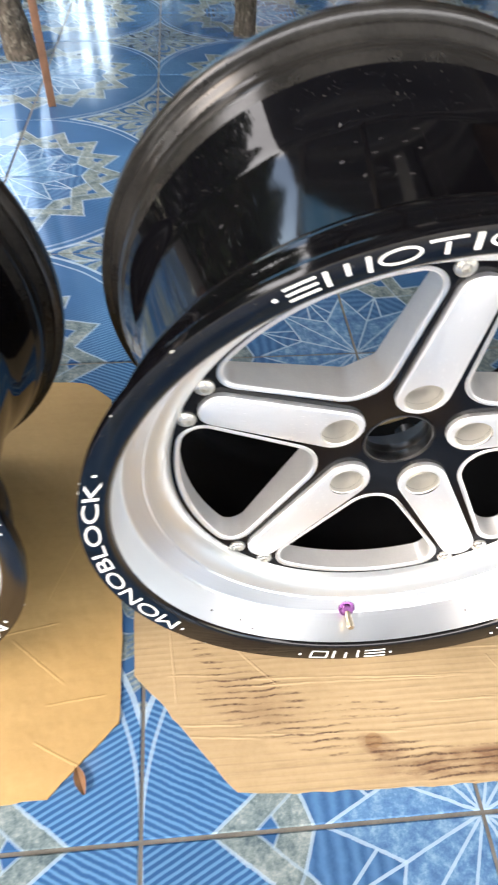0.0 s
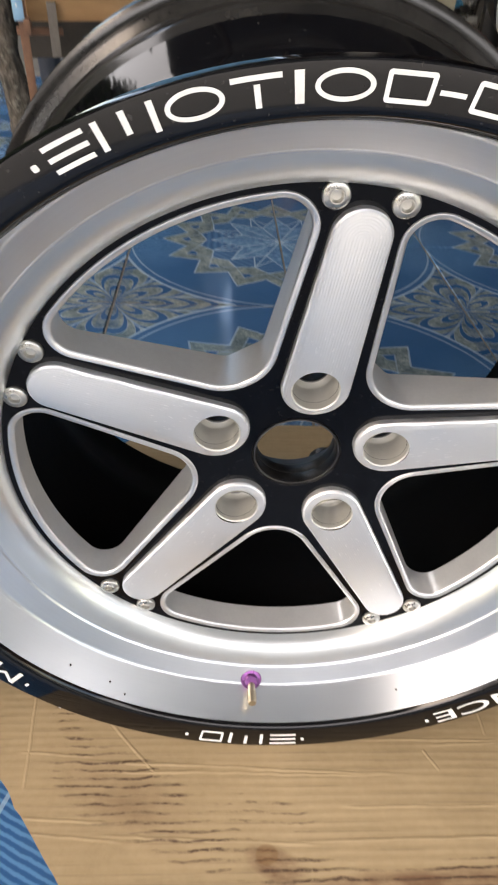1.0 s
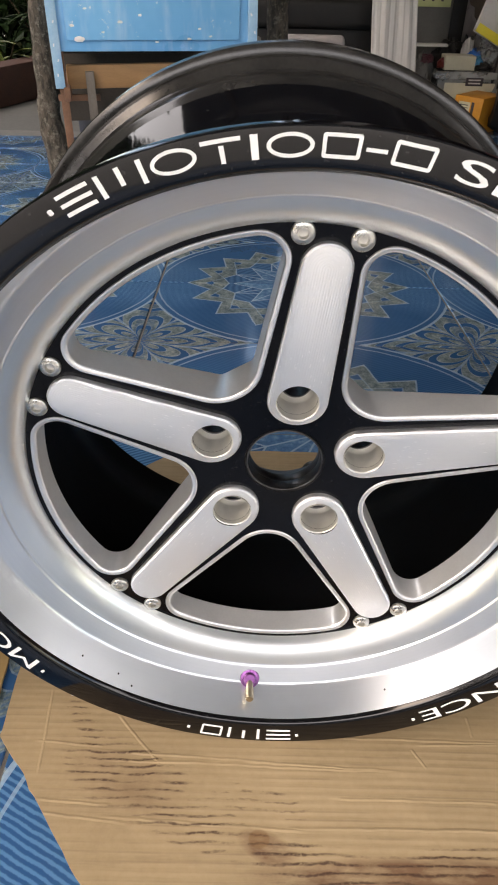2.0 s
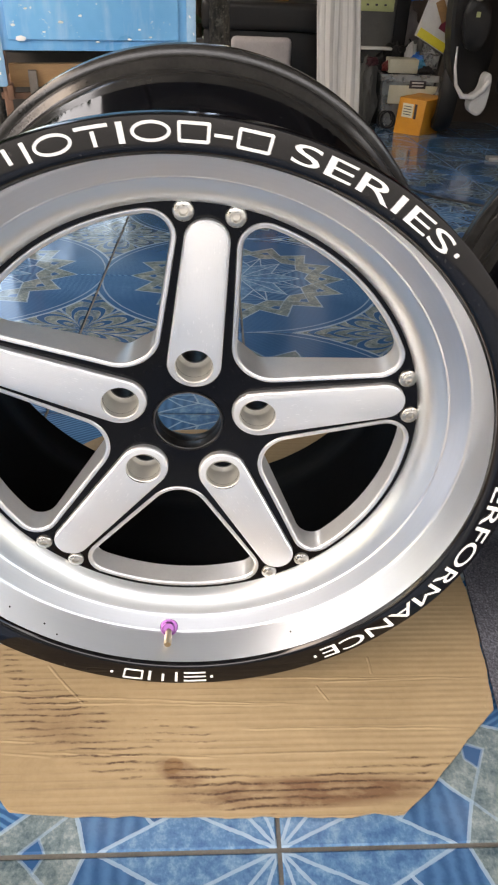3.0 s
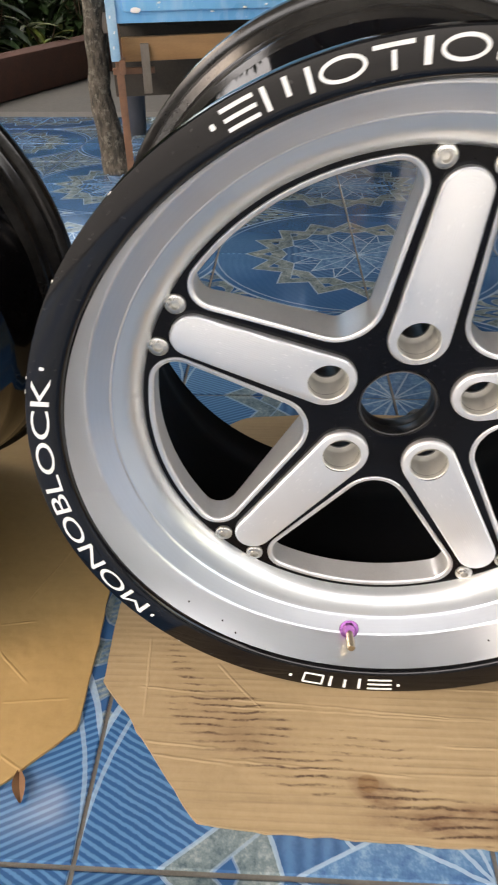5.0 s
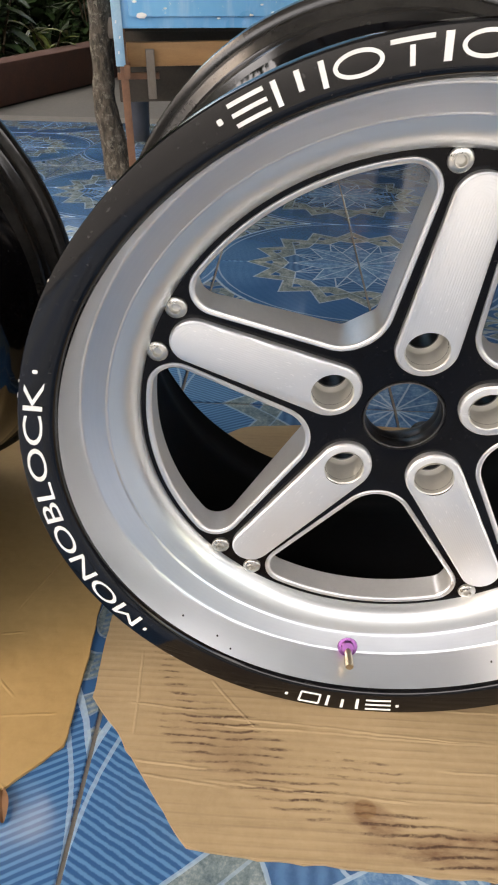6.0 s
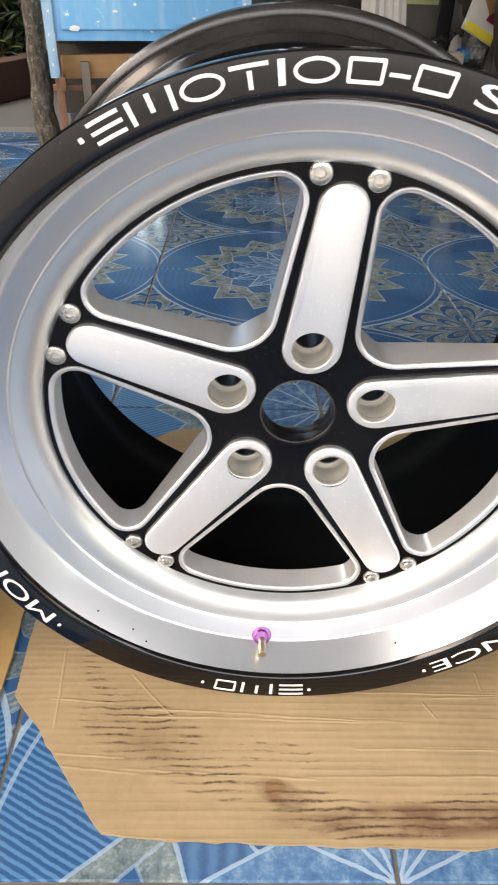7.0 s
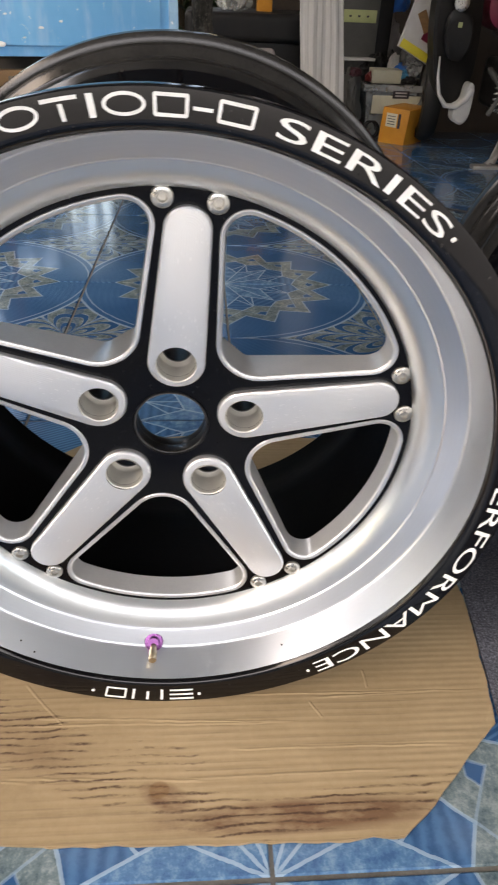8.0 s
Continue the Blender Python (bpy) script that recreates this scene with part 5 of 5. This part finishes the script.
def crumple(name, at, size, material, label, seed):
    bm = bmesh.new()
    bmesh.ops.create_icosphere(bm, subdivisions=4, radius=1.0)
    for v in bm.verts:
        q = v.co.copy() + Vector((seed, 0, 0))
        k = 1 + 0.35 * noise.noise(q * 1.9) + 0.22 * abs(noise.noise(q * 4.5)) + 0.1 * noise.noise(q * 10)
        v.co = Vector((v.co.x * size[0], v.co.y * size[1], max(-0.55, v.co.z) * size[2])) * k
    low = min(v.co.z for v in bm.verts)
    return solo(name, bm, material, label, "packet", m=pose(at[0], at[1], at[2] - low))


top = cz + ch + 0.001
crumple("packet", (cx + 0.03, 3.56, top), (0.045, 0.04, 0.045), BLUE_FILM, "crumpled blue film packet on a storage bin", 3)
crumple("packet", (cx + 0.1, 3.53, top), (0.06, 0.05, 0.05), CLEAR, "crumpled clear packet on a storage bin", 8)
crumple("packet", (cx - 0.11, 3.62, top), (0.06, 0.05, 0.06), DARK_PLASTIC, "crumpled dark packet on a storage bin", 12)
crumple("packet", (cx + 0.06, 3.62, top), (0.06, 0.05, 0.075), GREY_PLASTIC, "crumpled grey packet on a storage bin", 17)

RED_FILM = worn("dull_red_film", (0.1, 0.012, 0.012), (0.2, 0.03, 0.025), (0.35, 0.55), scale=16)
TEAL_FILM = worn("teal_film", (0.01, 0.14, 0.3), (0.03, 0.3, 0.5), (0.2, 0.4), scale=16)
crumple("packet", (cx - 0.125, 3.5, top), (0.03, 0.03, 0.028), RED_FILM, "crumpled dull red packet on a storage bin", 31)
crumple("packet", (cx + 0.045, 3.5, top), (0.026, 0.022, 0.034), TEAL_FILM, "small teal film packet on a storage bin", 35)
crumple("packet", (cx + 0.07, 3.47, top), (0.03, 0.024, 0.02), DARK_PLASTIC, "small black packet on a storage bin", 39)
crumple("packet", (cx + 0.0, 3.57, top), (0.03, 0.024, 0.07), CLOTH_WHITE, "small grey-white rag on a storage bin", 43)
crumple("packet", (cx + 0.125, 3.6, top), (0.05, 0.045, 0.06), GREY_PLASTIC, "crumpled grey film packet on a storage bin", 61)
crumple("packet", (cx - 0.075, 3.6, top), (0.045, 0.04, 0.07), BLACK_VINYL, "crumpled black packet on a storage bin", 66)
crumple("packet", (cx + 0.09, 3.58, top), (0.03, 0.03, 0.08), CLEAR, "small clear packet on a storage bin", 71)
crumple("packet", (cx - 0.005, 3.62, top), (0.025, 0.025, 0.07), DARK_PLASTIC, "small dark packet on a storage bin", 74)
loop_cable = [(cx - 0.14 + 0.012 * k, 3.56 + 0.03 * math.sin(k * 0.9), top + 0.06 + 0.045 * math.sin(k * 0.35) + 0.012 * math.sin(k * 1.7)) for k in range(20)]
solo("cable", tube(loop_cable, 0.0035, 8), BLACK_VINYL, "tangled black cable on a storage bin", "cable")
screwdriver = thing("screwdriver", pose(cx + 0.02, 3.455, top + 0.012, 0, -8, 12), "black-handled screwdriver lying on a storage bin", "screwdriver")
part("handle", tube([(0, 0, 0), (0.01, 0, 0), (0.05, 0, 0), (0.06, 0, 0)], [0.006, 0.01, 0.01, 0.006], 10), DARK_PLASTIC, screwdriver)
part("shaft", tube([(0.06, 0, 0), (0.14, 0, 0)], 0.003, 8), CHROME, screwdriver, "bright steel shaft")
coil = [(cx - 0.13 + 0.035 * math.cos(k * 0.42) + 0.0006 * k, 3.385 + 0.01 * math.sin(k * 0.21), floor_z(3.38) + 0.045 + 0.04 * math.sin(k * 0.42)) for k in range(46)]
solo("cable_coil", tube(coil, 0.004, 8), BLACK_VINYL, "small coil of black cable leaning on a storage bin", "cable")

# hanging printed bag
hang = thing("printed_bag", pose(1.02, 3.28, 0.0), "white printed bag with a yellow foot band hanging askew", "bag")
bm = bmesh.new()
quad = [(-0.055, 0.247), (0.125, 0.16), (0.2, 0.42), (0.19, 0.62), (0.03, 0.62), (0.0, 0.44)]
loops(bm, [[(x, -0.012 + 0.006 * math.sin(9 * x + 5 * z), z) for x, z in quad], [(x, 0.02, z) for x, z in quad]])
bmesh.ops.holes_fill(bm, edges=bm.edges)
part("body", bm, WHITE_PLASTIC, hang, smooth=False)
lean = Matrix.Rotation(math.atan2(0.087, 0.18), 4, "Y")
part("foot_band", box((0.205, 0.004, 0.036), (0.045, -0.021, 0.222), 0.001, turn=lean), YELLOW, hang, "yellow printed band")
part("print_patch", box((0.075, 0.004, 0.19), (0.118, -0.021, 0.35), 0.001, turn=lean), MAROON, hang, "maroon printed patch")
part("print_patch", box((0.04, 0.004, 0.09), (0.05, -0.0225, 0.35), 0.001, turn=Matrix.Rotation(-0.5, 4, "Y")), TAN_WOOD, hang, "brown printed patch")
part("handle", tube([(0.06, 0, 0.6), (0.08, 0, 1.2), (0.1, 0, 2.45)], 0.004, 8), WHITE_PLASTIC, hang)
crumple("packet", (1.02, 3.69, 0.36), (0.07, 0.05, 0.09), BLUE_FILM, "crumpled blue film bag on a grey sack", 21)
crumple("sack", (0.80, 3.49, floor_z(3.49)), (0.06, 0.05, 0.17), GREY_PLASTIC, "slumped grey sack beside a storage bin", 52)
crumple("packet", (0.812, 3.49, 0.09), (0.035, 0.03, 0.022), DARK_RED, "crumpled dark maroon packet on a grey sack", 57)
crumple("sack", (0.975, 3.76, floor_z(3.76)), (0.125, 0.06, 0.36), DULL_CLOTH, "slumped grey sack behind a storage bin", 26)


# ---- parked scooter ----
DULL_STEEL = worn("dull_grey_steel", (0.24, 0.225, 0.2), (0.42, 0.4, 0.37), (0.4, 0.6), 0.4, scale=30)

def make_scooter():
    z = floor_z(3.0)
    sc = thing("scooter", pose(1.2, 3.05, z), "parked dark grey scooter with white trim and maroon seat", "scooter")

    def sheet(name, outline, y, thick, material, label="", bend=0.05):
        bm = bmesh.new()
        for _ in range(2):
            nxt = outline[1:] + outline[:1]
            outline = [q for p0, p1 in zip(outline, nxt) for q in ((p0[0] * 0.75 + p1[0] * 0.25, p0[1] * 0.75 + p1[1] * 0.25), (p0[0] * 0.25 + p1[0] * 0.75, p0[1] * 0.25 + p1[1] * 0.75))]
        n = len(outline)
        front = [(x, y + bend * ((x - outline[0][0]) / 0.25) ** 2, zz) for x, zz in outline]
        rings = [[(x, yy + thick, zz) for x, yy, zz in front], [(x, yy + 0.006, zz) for x, yy, zz in front], front]
        made = loops(bm, rings)
        cx0, cz0 = sum(q[0] for q in front) / n, sum(q[2] for q in front) / n
        inner = [bm.verts.new((q[0] + (cx0 - q[0]) * 0.12, q[1] - 0.008, q[2] + (cz0 - q[2]) * 0.12)) for q in front]
        for k in range(n):
            bm.faces.new((made[-1][k], made[-1][(k + 1) % n], inner[(k + 1) % n], inner[k]))
        bm.faces.new(inner)
        bm.faces.new(made[0][::-1])
        bmesh.ops.recalc_face_normals(bm, faces=bm.faces)
        return part(name, bm, material, sc, label)

    sheet("leg_shield", [(-0.165, 0.66), (-0.155, 0.48), (-0.125, 0.34), (-0.085, 0.235), (-0.02, 0.205), (0.05, 0.25), (0.08, 0.33), (0.075, 0.5), (0.05, 0.66), (0.04, 0.9), (-0.14, 0.9)], -0.03, 0.09, DARK_PLASTIC, "dark grey leg shield")
    sheet("glove_box", [(-0.115, 0.58), (0.0, 0.58), (0.03, 0.46), (-0.01, 0.37), (-0.1, 0.40)], -0.05, 0.03, DARK_PLASTIC)
    part("ignition", lathe([(0.032, 0.0), (0.032, -0.008), (0.02, -0.012), (0.0001, -0.01)], 24), CHROME, sc, m=Matrix.Translation((-0.06, -0.058, 0.60)))
    part("badge", box((0.018, 0.004, 0.02), (-0.05, -0.062, 0.52), 0.001), LIME, sc, "small pale badge")
    trim = [(-0.118, -0.07, 0.40), (-0.112, -0.075, 0.32), (-0.095, -0.08, 0.25), (-0.06, -0.085, 0.208), (-0.01, -0.088, 0.205), (0.03, -0.088, 0.235), (0.052, -0.088, 0.272)]
    part("trim_strip", tube(trim, [0.004, 0.006, 0.008, 0.011, 0.013, 0.014, 0.013], 12), WHITE_PLASTIC, sc, "off-white curved trim")
    sheet("side_cowl", [(0.032, 0.3), (0.068, 0.3), (0.072, 0.22), (0.066, 0.15), (0.035, 0.12), (-0.012, 0.145), (-0.012, 0.205), (0.028, 0.225)], -0.07, 0.06, WHITE_PLASTIC, "off-white lower cowl")
    wheel_m = Matrix.Translation((-0.045, 0.22, 0.2)) @ Matrix.Rotation(radians(80), 4, "Z")
    tyre = part("tyre", lathe([(0.145, -0.045), (0.185, -0.04), (0.2, -0.015), (0.2, 0.015), (0.185, 0.04), (0.145, 0.045)], 40, closed=True), BLACK_VINYL, sc, m=wheel_m)
    part("rim", lathe([(0.03, -0.03), (0.13, -0.012), (0.146, -0.035), (0.146, 0.035), (0.13, 0.012), (0.03, 0.03)], 40), GREY_PLASTIC, tyre, m=Matrix.Identity(4))
    part("seat", box((0.5, 0.26, 0.1), (0.38, 0.2, 0.7), 0.035, seg=4), BLACK_VINYL, sc)
    sheet("side_panel", [(0.09, 0.66), (0.12, 0.72), (0.4, 0.7), (0.5, 0.55), (0.3, 0.47), (0.14, 0.50), (0.085, 0.56)], 0.0, 0.2, MAROON, "maroon side panel", 0.0)
    part("engine", box((0.2, 0.3, 0.2), (0.24, -0.08, 0.3), 0.03, seg=3), DARK_PLASTIC, sc)
    for k in range(5):
        part("fin", box((0.012, 0.012, 0.12), (0.15 + 0.028 * k, -0.225, 0.32), 0.002), GREY_PLASTIC, sc)
    part("pipe", tube([(0.11, -0.1, 0.36), (0.13, -0.24, 0.3), (0.2, -0.26, 0.24), (0.4, -0.26, 0.24)], 0.013, 10), GREY_PLASTIC, sc)
    part("linkage", tube([(0.1, -0.22, 0.42), (0.15, -0.25, 0.37), (0.22, -0.25, 0.36), (0.34, -0.24, 0.4)], 0.008, 8), CHROME, sc, "dull steel linkage")
    part("kick_lever", tube([(0.085, -0.25, 0.2), (0.11, -0.27, 0.27), (0.16, -0.275, 0.31), (0.24, -0.27, 0.3)], [0.012, 0.009, 0.009, 0.011], 8), GREY_PLASTIC, sc)
    spring = [(0.135 + 0.02 * math.cos(0.9 * k), -0.2 + 0.02 * math.sin(0.9 * k), 0.2 + 0.0032 * k) for k in range(64)]
    part("spring", tube(spring, 0.0036, 6), CHROME, sc, "dull steel suspension spring")
    part("hose", tube([(0.08, -0.12, 0.5), (0.1, -0.23, 0.46), (0.15, -0.27, 0.4), (0.2, -0.28, 0.45), (0.3, -0.26, 0.48)], 0.006, 8), BLACK_VINYL, sc)
    stand = [(0.16, -0.2, 0.24), (0.13, -0.36, 0.12), (0.06, -0.46, 0.036)]
    part("side_stand", tube(stand, [0.013, 0.015, 0.017], 10), DULL_STEEL, sc, "dull metal side stand")
    part("stand_foot", box((0.13, 0.05, 0.016), (0.04, -0.47, 0.034), 0.005), DULL_STEEL, sc)
    part("stand_brace", tube([(0.04, -0.46, 0.04), (0.13, -0.42, 0.1), (0.24, -0.36, 0.13)], 0.011, 8), DULL_STEEL, sc)
    rear = part("tyre", lathe([(0.145, -0.045), (0.185, -0.04), (0.2, -0.015), (0.2, 0.015), (0.185, 0.04), (0.145, 0.045)], 40, closed=True), BLACK_VINYL, sc, m=Matrix.Translation((0.75, 0.0, 0.2)))
    part("rim", lathe([(0.03, -0.03), (0.13, -0.012), (0.146, -0.035), (0.146, 0.035), (0.13, 0.012), (0.03, 0.03)], 40), GREY_PLASTIC, rear, m=Matrix.Identity(4))
    return sc


make_scooter()
cable = [(0.62, 2.1), (0.75, 1.86), (0.92, 1.72), (1.1, 1.70), (1.35, 1.78), (1.7, 1.9)]
solo("cable", tube([(x, y, floor_z(y) + 0.005) for x, y in cable], 0.004, 8), BLACK_VINYL, "thin black cable lying on the tiles", "cable")

# dried leaf at the board's edge
bm = bmesh.new()
rows = []
for k in range(7):
    w = k / 6
    half = 0.006 * math.sin(math.pi * (0.08 + 0.86 * w))
    rows.append([(-half, 0.03 * w, 0.004 + half * 0.8), (0, 0.03 * w, 0.0022 + 0.004 * math.sin(3 * w)), (half, 0.03 * w, 0.004 + half * 0.8)])
loops(bm, rows, close=False)
DRY = worn("dried_leaf", (0.1, 0.045, 0.02), (0.2, 0.1, 0.045), (0.6, 0.8), scale=60)
solo("dried_leaf", bm, DRY, "small curled dried leaf at the cardboard edge", "leaf", m=pose(-0.276, -0.103, 0.0, 0, 0, 20) @ Matrix.Scale(0.85, 4))

# ---- floor tiles ----
bm = bmesh.new()
h, b, t = TILE / 2 - 0.0018, 0.0012, 0.004
rings = [[(sx * q, sy * q, z) for sx, sy in ((-1, -1), (1, -1), (1, 1), (-1, 1))] for q, z in ((h, -t), (h, -b), (h - b, 0.0))]
made = loops(bm, rings)
bm.faces.new(made[-1])
tile = mesh_of("tile", bm, TILE_MAT)
for i in range(-7, 7):
    for j in range(-2, 13):
        x, y = TX + (i + 0.5) * TILE, TY + (j + 0.5) * TILE
        if x < -0.6 and y > 2.8:
            continue
        tilt = math.atan(FALL) if y > KNEE else 0.0
        part("tile", tile, None, floor, m=pose(x, y, floor_z(y) + random.uniform(-0.0003, 0.0003), -math.degrees(tilt), 0, 0))
